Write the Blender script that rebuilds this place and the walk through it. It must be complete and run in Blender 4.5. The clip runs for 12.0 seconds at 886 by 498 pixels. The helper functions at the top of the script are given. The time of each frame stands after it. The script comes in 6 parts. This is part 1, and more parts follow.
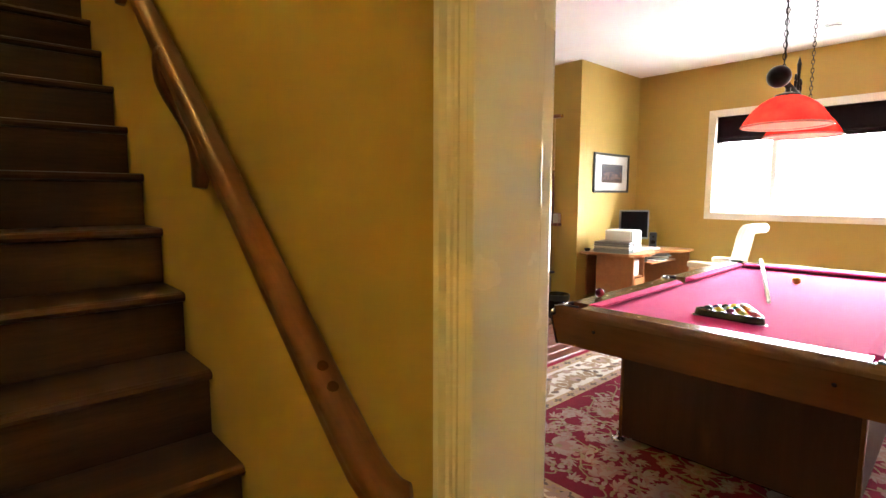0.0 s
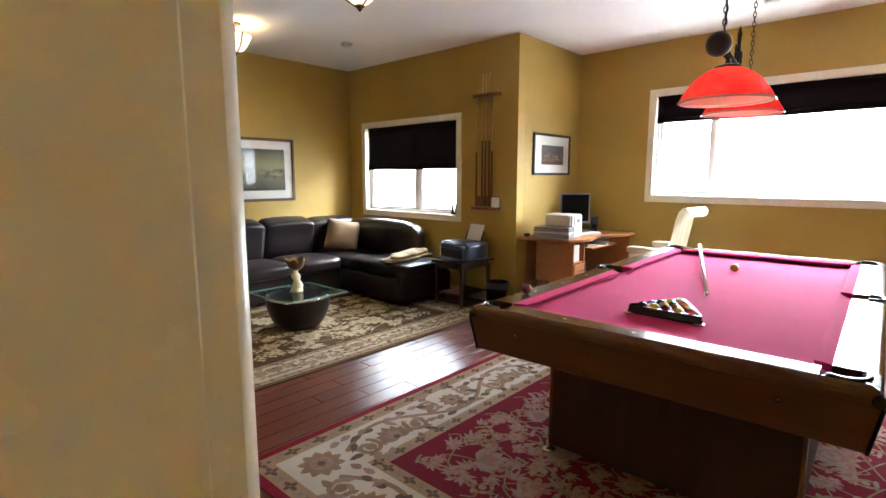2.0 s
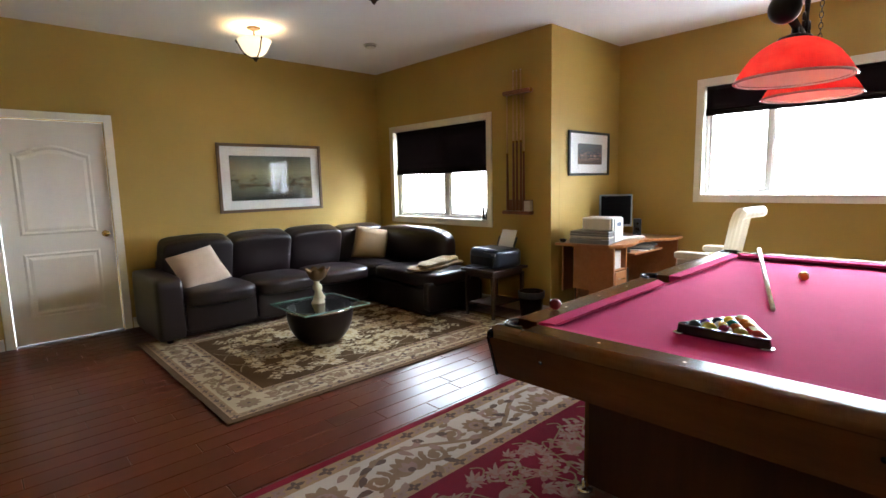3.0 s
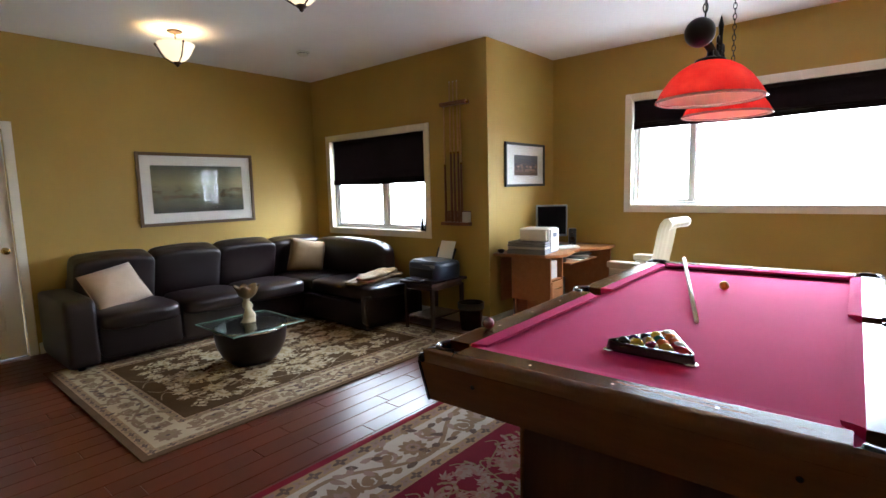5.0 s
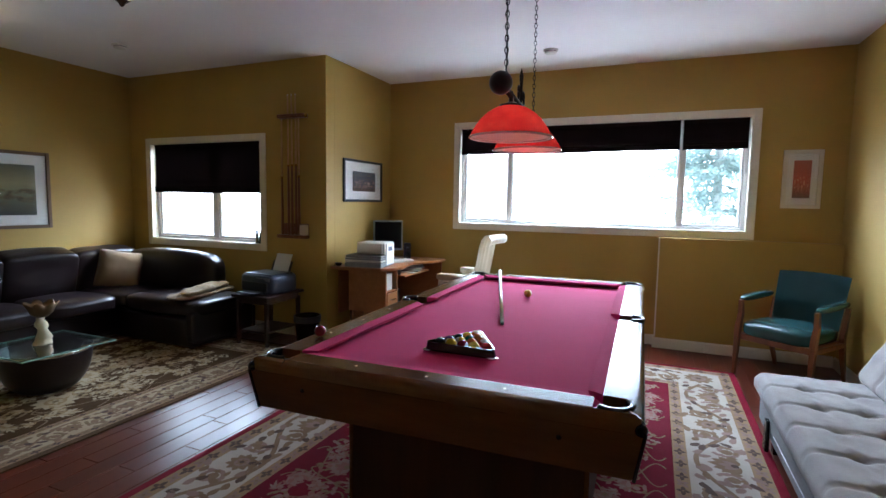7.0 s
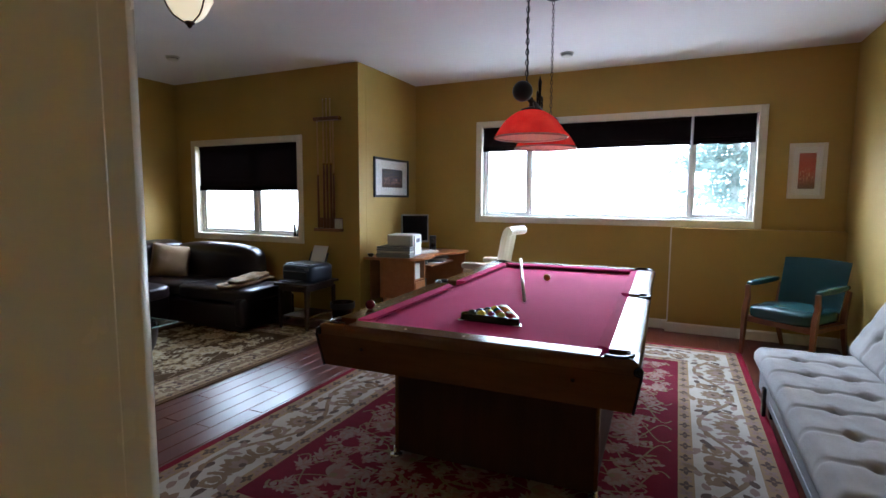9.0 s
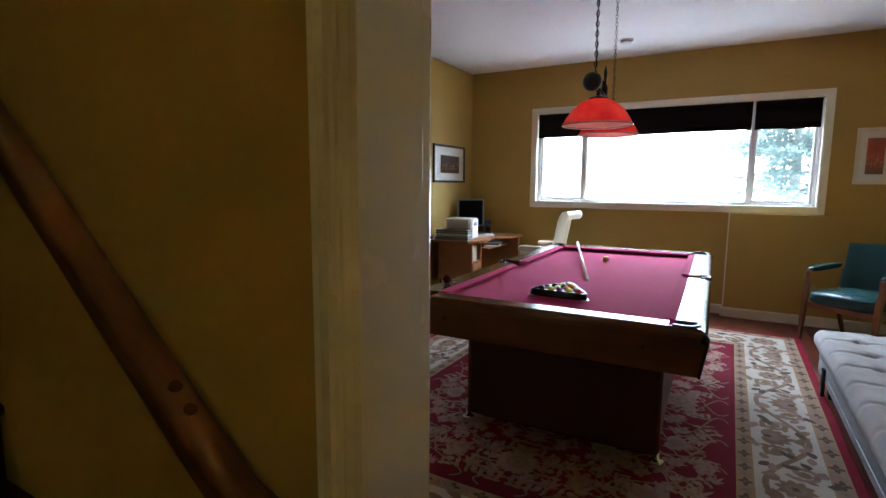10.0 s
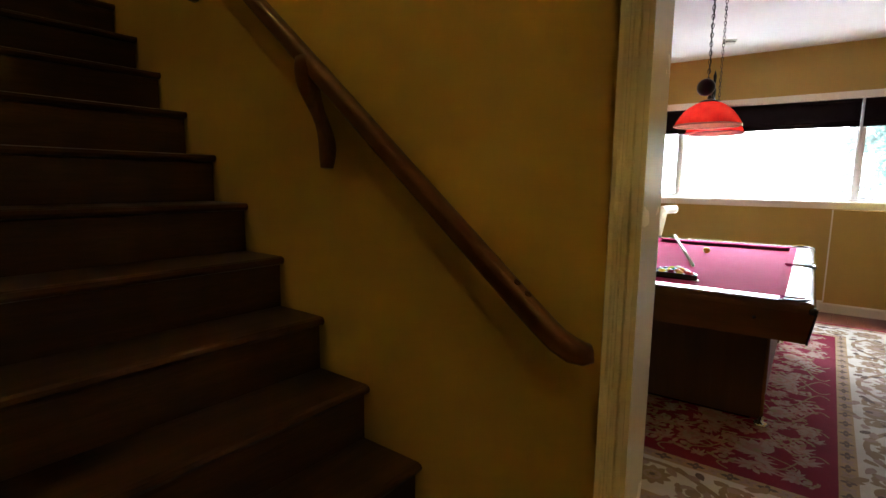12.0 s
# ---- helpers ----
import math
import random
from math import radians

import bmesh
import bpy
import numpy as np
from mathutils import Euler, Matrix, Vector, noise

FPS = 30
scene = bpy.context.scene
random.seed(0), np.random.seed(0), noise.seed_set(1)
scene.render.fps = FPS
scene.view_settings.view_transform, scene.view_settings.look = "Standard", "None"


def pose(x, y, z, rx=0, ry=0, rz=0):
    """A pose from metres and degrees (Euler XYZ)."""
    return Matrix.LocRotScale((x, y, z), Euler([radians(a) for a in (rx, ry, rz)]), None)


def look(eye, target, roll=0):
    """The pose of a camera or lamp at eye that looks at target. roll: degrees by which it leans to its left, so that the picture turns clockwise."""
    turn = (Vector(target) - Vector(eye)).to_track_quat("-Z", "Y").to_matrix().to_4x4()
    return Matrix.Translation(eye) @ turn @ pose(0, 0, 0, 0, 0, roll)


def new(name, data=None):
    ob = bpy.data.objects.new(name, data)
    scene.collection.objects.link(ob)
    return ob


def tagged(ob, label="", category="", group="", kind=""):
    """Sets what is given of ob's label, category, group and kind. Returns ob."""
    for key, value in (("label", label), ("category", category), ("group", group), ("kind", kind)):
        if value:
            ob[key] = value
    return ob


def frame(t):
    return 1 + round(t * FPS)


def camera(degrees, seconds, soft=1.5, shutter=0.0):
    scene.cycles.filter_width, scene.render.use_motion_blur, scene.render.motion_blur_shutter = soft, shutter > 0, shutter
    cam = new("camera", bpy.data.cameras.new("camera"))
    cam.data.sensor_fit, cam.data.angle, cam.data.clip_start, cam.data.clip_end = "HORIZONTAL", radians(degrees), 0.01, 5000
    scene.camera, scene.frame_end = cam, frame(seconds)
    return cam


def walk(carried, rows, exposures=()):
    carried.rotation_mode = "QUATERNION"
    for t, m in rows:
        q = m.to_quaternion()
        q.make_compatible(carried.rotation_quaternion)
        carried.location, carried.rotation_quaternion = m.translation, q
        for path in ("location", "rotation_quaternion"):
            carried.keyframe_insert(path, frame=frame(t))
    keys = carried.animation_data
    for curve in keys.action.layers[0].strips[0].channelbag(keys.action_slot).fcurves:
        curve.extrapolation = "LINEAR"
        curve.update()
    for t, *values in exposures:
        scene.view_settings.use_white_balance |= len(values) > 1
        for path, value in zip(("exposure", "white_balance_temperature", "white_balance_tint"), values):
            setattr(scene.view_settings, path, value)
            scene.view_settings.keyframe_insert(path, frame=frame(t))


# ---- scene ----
cam = camera(82.6, 12.0, soft=1.5)
PATH = [
    (0, 0.4889, -0.0468, 1.3680, 83.866, -0.193, -42.311),
    (0.5, 0.5826, -0.0236, 1.3723, 82.895, -1.029, -45.795),
    (1, 0.7001, -0.0173, 1.3679, 81.946, -1.389, -47.936),
    (1.5, 0.7992, 0.0033, 1.3741, 81.830, -0.626, -48.780),
    (2, 0.9049, 0.0604, 1.3753, 81.903, -0.012, -47.525),
    (2.5, 1.0040, 0.1185, 1.3674, 82.192, 0.392, -44.964),
    (2.7, 1.0880, 0.1468, 1.3543, 82.401, 0.759, -43.766),
    (4.3, 1.3499, 0.2298, 1.3593, 82.986, 2.098, -42.352),
    (4.5, 1.3025, 0.2312, 1.3843, 82.736, 1.904, -44.437),
    (5, 1.2917, 0.1910, 1.3961, 83.203, 1.454, -49.442),
    (5.5, 1.2799, 0.1417, 1.3979, 83.627, 1.072, -54.196),
    (6, 1.2691, 0.1058, 1.4021, 83.926, 0.642, -58.746),
    (6.5, 1.2334, 0.0780, 1.4083, 84.205, -0.191, -63.281),
    (7, 1.1634, 0.0524, 1.4069, 84.740, -0.923, -67.077),
    (7.2, 1.1477, 0.0351, 1.4014, 85.093, -0.826, -67.948),
    (8.8, 0.8402, -0.0439, 1.3753, 84.757, -0.440, -65.712),
    (9, 0.7783, -0.0379, 1.3853, 84.318, -0.304, -65.093),
    (9.5, 0.6090, -0.0048, 1.3635, 83.440, -0.715, -63.596),
    (10, 0.4803, 0.0123, 1.3713, 82.752, -0.420, -60.397),
    (10.5, 0.2733, -0.0179, 1.3572, 82.877, -0.527, -56.478),
    (11, 0.1307, 0.0727, 1.3503, 82.472, -0.784, -55.398),
    (11.5, 0.0348, 0.0967, 1.3267, 82.115, -0.812, -54.709),
    (12, -0.1651, 0.0469, 1.3473, 82.323, -0.712, -52.575),
]
walk(cam, [(t, pose(x, y, z, rx, ry, rz)) for t, x, y, z, rx, ry, rz in PATH],
     exposures=[(0.0, 2.60, 6150, 10), (0.7, 2.45, 6100, 10), (1.6, 2.05, 5950, 10), (2.4, 1.60, 5800, 10), (4.5, 1.35, 5680, 10), (5.5, 1.07, 5480, 10), (6.5, 0.67, 5250, 10), (7.2, 0.59, 5200, 10), (9.0, 0.53, 5200, 10), (10.5, 0.50, 5400, 10), (11.2, 0.67, 5600, 10), (12.0, 1.17, 5900, 10)])

# ---- plan, metres ----
X1, X2 = 5.35, 6.65          # walls with the small and the large window
Y1, Y2 = 5.89, 3.08          # sofa wall, short wall beside the desk
YD = -1.47                   # wall behind the futon
CEIL = 2.815
XH, XR = 0.932, 1.022        # hall face and room face of the stair wall
YO, YE = -0.75, 0.345        # doorway opening
HEAD = 2.05
T = 0.14                     # wall thickness

# ---- world and light ----
world = bpy.data.worlds.new("world")
scene.world = world
world.use_nodes = True
nt = world.node_tree
bg = nt.nodes["Background"]
sky = nt.nodes.new("ShaderNodeTexSky")
sky.sky_type, sky.sun_disc = "NISHITA", False
sky.sun_elevation, sky.sun_rotation = radians(38), radians(184)
sky.dust_density = 4.0
nt.links.new(sky.outputs[0], bg.inputs[0])
bg.inputs[1].default_value = 0.15

sun = new("sun", bpy.data.lights.new("sun", "SUN"))
sun.data.energy, sun.data.angle, sun.data.color = 5.0, radians(12), (1.0, 0.96, 0.9)
sun.matrix_world = look((4.3, -23, 20), (6, 1, 1))


def area(name, eye, target, w, h, watts, color):
    ob = new(name, bpy.data.lights.new(name, "AREA"))
    ob.data.shape, ob.data.size, ob.data.size_y, ob.data.energy, ob.data.color = "RECTANGLE", w, h, watts, color
    ob.matrix_world = look(eye, target)
    return ob


def bulb(name, place, watts, radius, color=(1.0, 0.72, 0.40)):
    ob = new(name, bpy.data.lights.new(name, "POINT"))
    ob.data.energy, ob.data.shadow_soft_size, ob.data.color = watts, radius, color
    ob.location = place
    return ob


# daylight of the overcast sky, outside, above the line of sight through the windows
area("skylight", (X2 + 0.75, 0.75, 3.15), (X2 - 1.6, 0.75, 0.9), 3.2, 1.3, 130, (0.86, 0.94, 1.0))
area("skylight", (X1 + 0.62, 4.73, 2.9), (X1 - 1.6, 4.73, 0.7), 1.8, 1.1, 120, (0.86, 0.94, 1.0))
area("skylight", (13.4, 4.0, 5.1), (6.0, 3.4, 1.3), 17.0, 4.0, 1900, (0.86, 0.94, 1.0))
area("skylight", (15.5, 1.5, 12.0), (15.5, 1.5, 0.0), 15.0, 20.0, 15000, (0.88, 0.95, 1.0))
# bulbs of the lit fixtures
bulb("bulb", (3.27, 4.90, CEIL - 0.19), 2.9, 0.05, (1.0, 0.66, 0.32))
bulb("bulb", (3.24, 2.98, CEIL - 0.19), 2.9, 0.05, (1.0, 0.66, 0.32))
# hall and stairwell bulbs: unseen lamps, assumed from warm light on wall and jamb
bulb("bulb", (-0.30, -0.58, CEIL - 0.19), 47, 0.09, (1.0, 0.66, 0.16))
bulb("bulb", (-0.45, 2.6, 4.98), 70, 0.09, (1.0, 0.66, 0.18))
bulb("bulb", (3.66, 0.748, 1.772), 0.65, 0.012, (1.0, 0.8, 0.5))
bulb("bulb", (4.267, 0.808, 1.772), 0.65, 0.012, (1.0, 0.8, 0.5))


# ---- materials ----
def mat(name, color, rough=0.6, metal=0.0, spec=0.5):
    m = bpy.data.materials.new(name)
    m.use_nodes = True
    b = m.node_tree.nodes["Principled BSDF"]
    b.inputs["Base Color"].default_value = (*color, 1)
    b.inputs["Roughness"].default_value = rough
    b.inputs["Metallic"].default_value = metal
    b.inputs["Specular IOR Level"].default_value = spec
    return m


class Nodes:
    """Short hand for building a node tree."""

    def __init__(self, m):
        self.t = m.node_tree
        self.bsdf = self.t.nodes["Principled BSDF"]

    def add(self, kind, **values):
        n = self.t.nodes.new(kind)
        for k, v in values.items():
            n.inputs[k].default_value = v
        return n

    def link(self, a, b):
        self.t.links.new(a, b)

    def coords(self, scale=(1, 1, 1), kind="Object"):
        c = self.add("ShaderNodeTexCoord")
        p = self.add("ShaderNodeMapping")
        p.inputs["Scale"].default_value = scale
        self.link(c.outputs[kind], p.inputs["Vector"])
        return p.outputs["Vector"]

    def noise(self, vec, scale, detail=4.0, rough=0.55):
        n = self.add("ShaderNodeTexNoise", Scale=scale, Detail=detail, Roughness=rough)
        self.link(vec, n.inputs["Vector"])
        return n.outputs["Fac"]

    def ramp(self, fac, *stops):
        r = self.add("ShaderNodeValToRGB")
        e = r.color_ramp.elements
        while len(e) < len(stops):
            e.new(0.5)
        for el, (p, c) in zip(e, stops):
            el.position, el.color = p, (*c, 1)
        self.link(fac, r.inputs["Fac"])
        return r.outputs["Color"]

    def mix(self, fac, a, b, kind="MIX"):
        n = self.t.nodes.new("ShaderNodeMix")
        n.data_type, n.blend_type = "RGBA", kind
        for sock, v in ((n.inputs[0], fac), (n.inputs[6], a), (n.inputs[7], b)):
            if isinstance(v, (int, float)):
                sock.default_value = v
            elif isinstance(v, tuple):
                sock.default_value = (*v, 1)
            else:
                self.link(v, sock)
        return n.outputs[2]

    def spread(self, fac, lo, hi):
        n = self.add("ShaderNodeMapRange")
        n.inputs["To Min"].default_value, n.inputs["To Max"].default_value = lo, hi
        self.link(fac, n.inputs["Value"])
        return n.outputs["Result"]

    def color(self, c):
        self.link(c, self.bsdf.inputs["Base Color"])

    def rough(self, c):
        self.link(c, self.bsdf.inputs["Roughness"])

    def bump(self, fac, strength=0.2, distance=0.01):
        b = self.add("ShaderNodeBump", Strength=strength, Distance=distance)
        self.link(fac, b.inputs["Height"])
        self.link(b.outputs[0], self.bsdf.inputs["Normal"])


def paint(name, a, b, rough=0.7, grain=180, strength=0.12):
    """Rolled wall paint: faint blotches and roller texture."""
    m = mat(name, a, rough)
    n = Nodes(m)
    v = n.coords()
    n.color(n.ramp(n.noise(v, 1.3, 5), (0.3, a), (0.7, b)))
    n.rough(n.spread(n.noise(v, 9), rough * 0.94, rough * 1.06))
    n.bump(n.noise(v, grain, 2), strength, 0.002)
    return m


def wood(name, a, b, c, rough=0.4, along=(1.2, 14, 14), per_piece=False, coat=0.0, pores=0.3, relief=0.2):
    """Stained wood: grain drawn out along one axis, darker pores, worn gloss."""
    m = mat(name, a, rough)
    n = Nodes(m)
    v = n.coords(along)
    if per_piece:
        info = n.add("ShaderNodeObjectInfo")
        move = n.add("ShaderNodeVectorMath")
        move.operation = "ADD"
        sc = n.add("ShaderNodeVectorMath")
        sc.operation = "SCALE"
        sc.inputs["Scale"].default_value = 37.0
        n.link(info.outputs["Random"], sc.inputs[0])
        n.link(v, move.inputs[0])
        n.link(sc.outputs[0], move.inputs[1])
        v = move.outputs[0]
    big = n.noise(v, 1.1, 6, 0.65)
    fine = n.noise(v, 7, 4, 0.7)
    col = n.ramp(big, (0.28, a), (0.5, b), (0.72, c))
    dark = n.ramp(fine, (0.32, (0.35, 0.35, 0.35)), (0.55, (1, 1, 1)))
    col = n.mix(pores, col, dark, "MULTIPLY")
    if per_piece:
        tone = n.ramp(info.outputs["Random"], (0.0, (0.80, 0.78, 0.76)), (1.0, (1.12, 1.10, 1.08)))
        col = n.mix(1.0, col, tone, "MULTIPLY")
    n.color(col)
    n.rough(n.spread(n.noise(v, 2.5), rough - 0.04, rough + 0.05))
    if relief > 0.03:
        n.bump(fine, relief, 0.0012)
    n.bsdf.inputs["Coat Weight"].default_value = coat
    n.bsdf.inputs["Coat Roughness"].default_value = 0.15
    return m


WALL = paint("olive_gold_paint", (0.393, 0.262, 0.051), (0.446, 0.297, 0.061), 0.62)
CEILING = paint("ceiling_paint", (0.78, 0.76, 0.75), (0.82, 0.80, 0.79), 0.9, 60, 0.35)
TRIM = paint("trim_paint", (0.76, 0.715, 0.60), (0.80, 0.755, 0.64), 0.27, 40, 0.05)
FLOORWOOD = wood("hand_scraped_floor", (0.082, 0.018, 0.0085), (0.096, 0.022, 0.0105), (0.110, 0.026, 0.012), 0.29, (0.8, 5, 5), True, 0.0, 0.10, 0.02)
SEAM = mat("floor_seam", (0.018, 0.008, 0.006), 0.8)
STAIRWOOD = wood("stair_wood", (0.028, 0.0105, 0.004), (0.047, 0.018, 0.0063), (0.078, 0.031, 0.0105), 0.38, (1.6, 14, 14), True, 0.0, 0.45)
RAILWOOD = wood("rail_wood", (0.070, 0.021, 0.006), (0.105, 0.033, 0.009), (0.145, 0.048, 0.013), 0.38, (14, 2.2, 3.0), False, 0.0, 0.4, 0.0)
for _m, _s in ((STAIRWOOD, 0.2), (RAILWOOD, 0.35), (FLOORWOOD, 0.24)):
    _m.node_tree.nodes["Principled BSDF"].inputs["Specular IOR Level"].default_value = _s
VINYL = mat("window_vinyl", (0.78, 0.78, 0.76), 0.35)


def thin_glass(name, tint, gloss=0.02, least=0.04):
    """A thin pane: clear straight through, mirror-like at its surface."""
    m = mat(name, (1, 1, 1), gloss)
    n = Nodes(m)
    clear = n.add("ShaderNodeBsdfTransparent", Color=(*tint, 1))
    shine = n.add("ShaderNodeBsdfGlossy", Roughness=gloss)
    edge = n.add("ShaderNodeLayerWeight", Blend=0.5)
    steep = n.add("ShaderNodeMath")
    steep.operation = "POWER"
    steep.inputs[1].default_value = 5.0
    n.link(edge.outputs["Facing"], steep.inputs[0])
    blend = n.add("ShaderNodeMixShader")
    n.link(n.spread(steep.outputs[0], least, 0.95), blend.inputs[0])
    n.link(clear.outputs[0], blend.inputs[1])
    n.link(shine.outputs[0], blend.inputs[2])
    n.link(blend.outputs[0], n.t.nodes["Material Output"].inputs["Surface"])
    return m


GLASS = thin_glass("glass", (0.97, 0.98, 0.98))
BLIND = mat("blind_fabric", (0.014, 0.009, 0.009), 0.95, 0.0, 0.1)
_n = Nodes(BLIND)
_n.bump(_n.noise(_n.coords((3, 3, 220)), 6, 2), 0.3, 0.002)


# ---- building helpers ----
def part(name, bm, material, parent=None, label="", smooth=False, loc=None):
    """Links a bmesh as one mesh object under a thing or a part."""
    me = bpy.data.meshes.new(name)
    bm.normal_update()
    bm.to_mesh(me)
    bm.free()
    if smooth:
        me.polygons.foreach_set("use_smooth", [True] * len(me.polygons))
    for m in material if isinstance(material, (list, tuple)) else (material,):
        me.materials.append(m)
    ob = new(name, me)
    if parent is not None:
        ob.parent = parent
    if loc is not None:
        ob.matrix_basis = loc if isinstance(loc, Matrix) else Matrix.Translation(loc)
    if label:
        ob["label"] = label
    return ob


def again(ob, m, parent=None):
    """The same piece once more, sharing its mesh."""
    o = new(ob.name.split(".")[0], ob.data)
    o.parent = parent if parent is not None else ob.parent
    o.matrix_basis = m if isinstance(m, Matrix) else Matrix.Translation(m)
    return o


def thing(name, label, category, at=(0, 0, 0), turn=0.0, group="", kind=""):
    ob = new(name)
    ob.empty_display_size = 0.1
    ob.matrix_basis = pose(*at, 0, 0, turn)
    return tagged(ob, label, category, group, kind)


def box(x0, x1, y0, y1, z0, z1, bevel=0.0, seg=2, bm=None):
    bm = bm or bmesh.new()
    vs = bmesh.ops.create_cube(bm, size=1.0)["verts"]
    for v in vs:
        v.co = Vector(((x0, x1)[v.co.x > 0], (y0, y1)[v.co.y > 0], (z0, z1)[v.co.z > 0]))
    if bevel:
        es = list({e for v in vs for e in v.link_edges})
        bmesh.ops.bevel(bm, geom=es, offset=bevel, segments=seg, profile=0.5, affect="EDGES")
    return bm


def lathe(profile, seg=24, bm=None, caps=True):
    """Turns (radius, height) pairs round the z axis."""
    bm = bm or bmesh.new()
    rings = []
    for r, z in profile:
        rings.append([bm.verts.new((max(r, 1e-4) * math.cos(2 * math.pi * k / seg), max(r, 1e-4) * math.sin(2 * math.pi * k / seg), z)) for k in range(seg)])
    for a, b in zip(rings, rings[1:]):
        for k in range(seg):
            bm.faces.new((a[k], a[(k + 1) % seg], b[(k + 1) % seg], b[k]))
    if caps:
        bm.faces.new(rings[0][::-1])
        bm.faces.new(rings[-1])
    return bm


def sweep(points, section, bm=None, up=(0, 0, 1), scales=None, closed=False):
    """Carries a closed section (u, v) along points; u is sideways, v is up."""
    bm = bm or bmesh.new()
    pts = [Vector(p) for p in points]
    rings = []
    for i, p in enumerate(pts):
        a = pts[i - 1] if i or closed else p
        b = pts[(i + 1) % len(pts)] if i + 1 < len(pts) or closed else p
        d = (b - a).normalized()
        side = d.cross(Vector(up))
        side = side.normalized() if side.length > 1e-5 else Vector((1, 0, 0))
        top = side.cross(d).normalized()
        s = scales[i] if scales else 1.0
        rings.append([bm.verts.new(p + side * u * s + top * v * s) for u, v in section])
    n = len(section)
    for a, b in list(zip(rings, rings[1:])) + ([(rings[-1], rings[0])] if closed else []):
        for k in range(n):
            bm.faces.new((a[k], a[(k + 1) % n], b[(k + 1) % n], b[k]))
    if not closed:
        bm.faces.new(rings[0][::-1])
        bm.faces.new(rings[-1])
    return bm


def ring(r, n=10, ry=None):
    ry = ry or r
    return [(r * math.cos(2 * math.pi * k / n), ry * math.sin(2 * math.pi * k / n)) for k in range(n)]


def tube(points, r, n=8, bm=None, closed=False):
    up = (0, 0, 1) if abs((Vector(points[-1]) - Vector(points[0])).normalized().z) < 0.9 else (1, 0.2, 0)
    return sweep(points, ring(r, n), bm, up, None, closed)


def cushion(sx, sy, sz, puff=0.25, power=4.0, n=10, crease=0.0, seed=0):
    """A stuffed block: rounded box with bulging faces."""
    bm = bmesh.new()
    bmesh.ops.create_cube(bm, size=2.0)
    bmesh.ops.subdivide_edges(bm, edges=bm.edges[:], cuts=n, use_grid_fill=True)
    for v in bm.verts:
        x, y, z = v.co
        k = (abs(x) ** power + abs(y) ** power + abs(z) ** power) ** (1 / power)
        x, y, z = x / k, y / k, z / k
        z *= 1 + puff * (1 - x * x) * (1 - y * y)
        w = crease * noise.noise((x * 3 + seed, y * 3, z * 2 + seed)) if crease else 0
        v.co = (x * sx / 2, y * sy / 2, z * sz / 2 + w)
    return bm


def wall_with_holes(name, axis, at, thick, u0, u1, z0, z1, holes, label):
    """An upright wall across axis at a plane, with rectangular openings (u0, u1, z0, z1) through it."""
    us = sorted({u0, u1, *[h[0] for h in holes], *[h[1] for h in holes]})
    zs = sorted({z0, z1, *[h[2] for h in holes], *[h[3] for h in holes]})
    solid = {}
    for i in range(len(us) - 1):
        for j in range(len(zs) - 1):
            cu, cz = (us[i] + us[i + 1]) / 2, (zs[j] + zs[j + 1]) / 2
            solid[i, j] = not any(h[0] < cu < h[1] and h[2] < cz < h[3] for h in holes)
    bm = bmesh.new()
    cache = {}

    def vert(i, j, side):
        key = (i, j, side)
        if key not in cache:
            w = at + thick * side
            cache[key] = bm.verts.new((w, us[i], zs[j]) if axis == "x" else (us[i], w, zs[j]))
        return cache[key]

    for (i, j), s in solid.items():
        if not s:
            continue
        for side in (0, 1):
            bm.faces.new([vert(a, b, side) for a, b in ((i, j), (i + 1, j), (i + 1, j + 1), (i, j + 1))])
        for da, db, e in ((-1, 0, ((i, j), (i, j + 1))), (1, 0, ((i + 1, j), (i + 1, j + 1))), (0, -1, ((i, j), (i + 1, j))), (0, 1, ((i, j + 1), (i + 1, j + 1)))):
            if not solid.get((i + da, j + db), False):
                (a, b) = e
                bm.faces.new((vert(*a, 0), vert(*b, 0), vert(*b, 1), vert(*a, 1)))
    bmesh.ops.recalc_face_normals(bm, faces=bm.faces[:])
    return tagged(part(name, bm, WALL), label, "wall", kind="structure")


# ---- the large structure ----
W1 = (3.90, 5.56, 0.925, 2.035)     # small window: y0, y1, z0, z1 of the opening
W2 = (-0.735, 2.175, 1.165, 2.255)  # large window
wall_with_holes("wall_small_window", "x", X1, T, Y2 + 0.001, Y1 + T, 0, CEIL, [W1], "olive gold painted wall with a small window")
wall_with_holes("wall_large_window", "x", X2, T, YD - T, Y2 + T, 0, CEIL, [W2], "olive gold painted wall with a wide window")
wall_with_holes("wall_sofa", "y", Y1, T, XH, X1, 0, CEIL, [(1.36, 2.185, 0, 1.995)], "olive gold painted wall behind the sofa")
wall_with_holes("wall_desk", "y", Y2, T, X1 + T, X2, 0, CEIL, [], "short olive gold painted wall beside the desk")
wall_with_holes("wall_futon", "y", YD - T, T, XR, X2, 0, CEIL, [], "olive gold painted wall behind the futon")
wall_with_holes("wall_stair", "x", XH, XR - XH, YD - T, Y1, 0, CEIL, [(YO, YE + 0.012, 0, HEAD + 0.012)], "olive gold painted wall between stair and room")
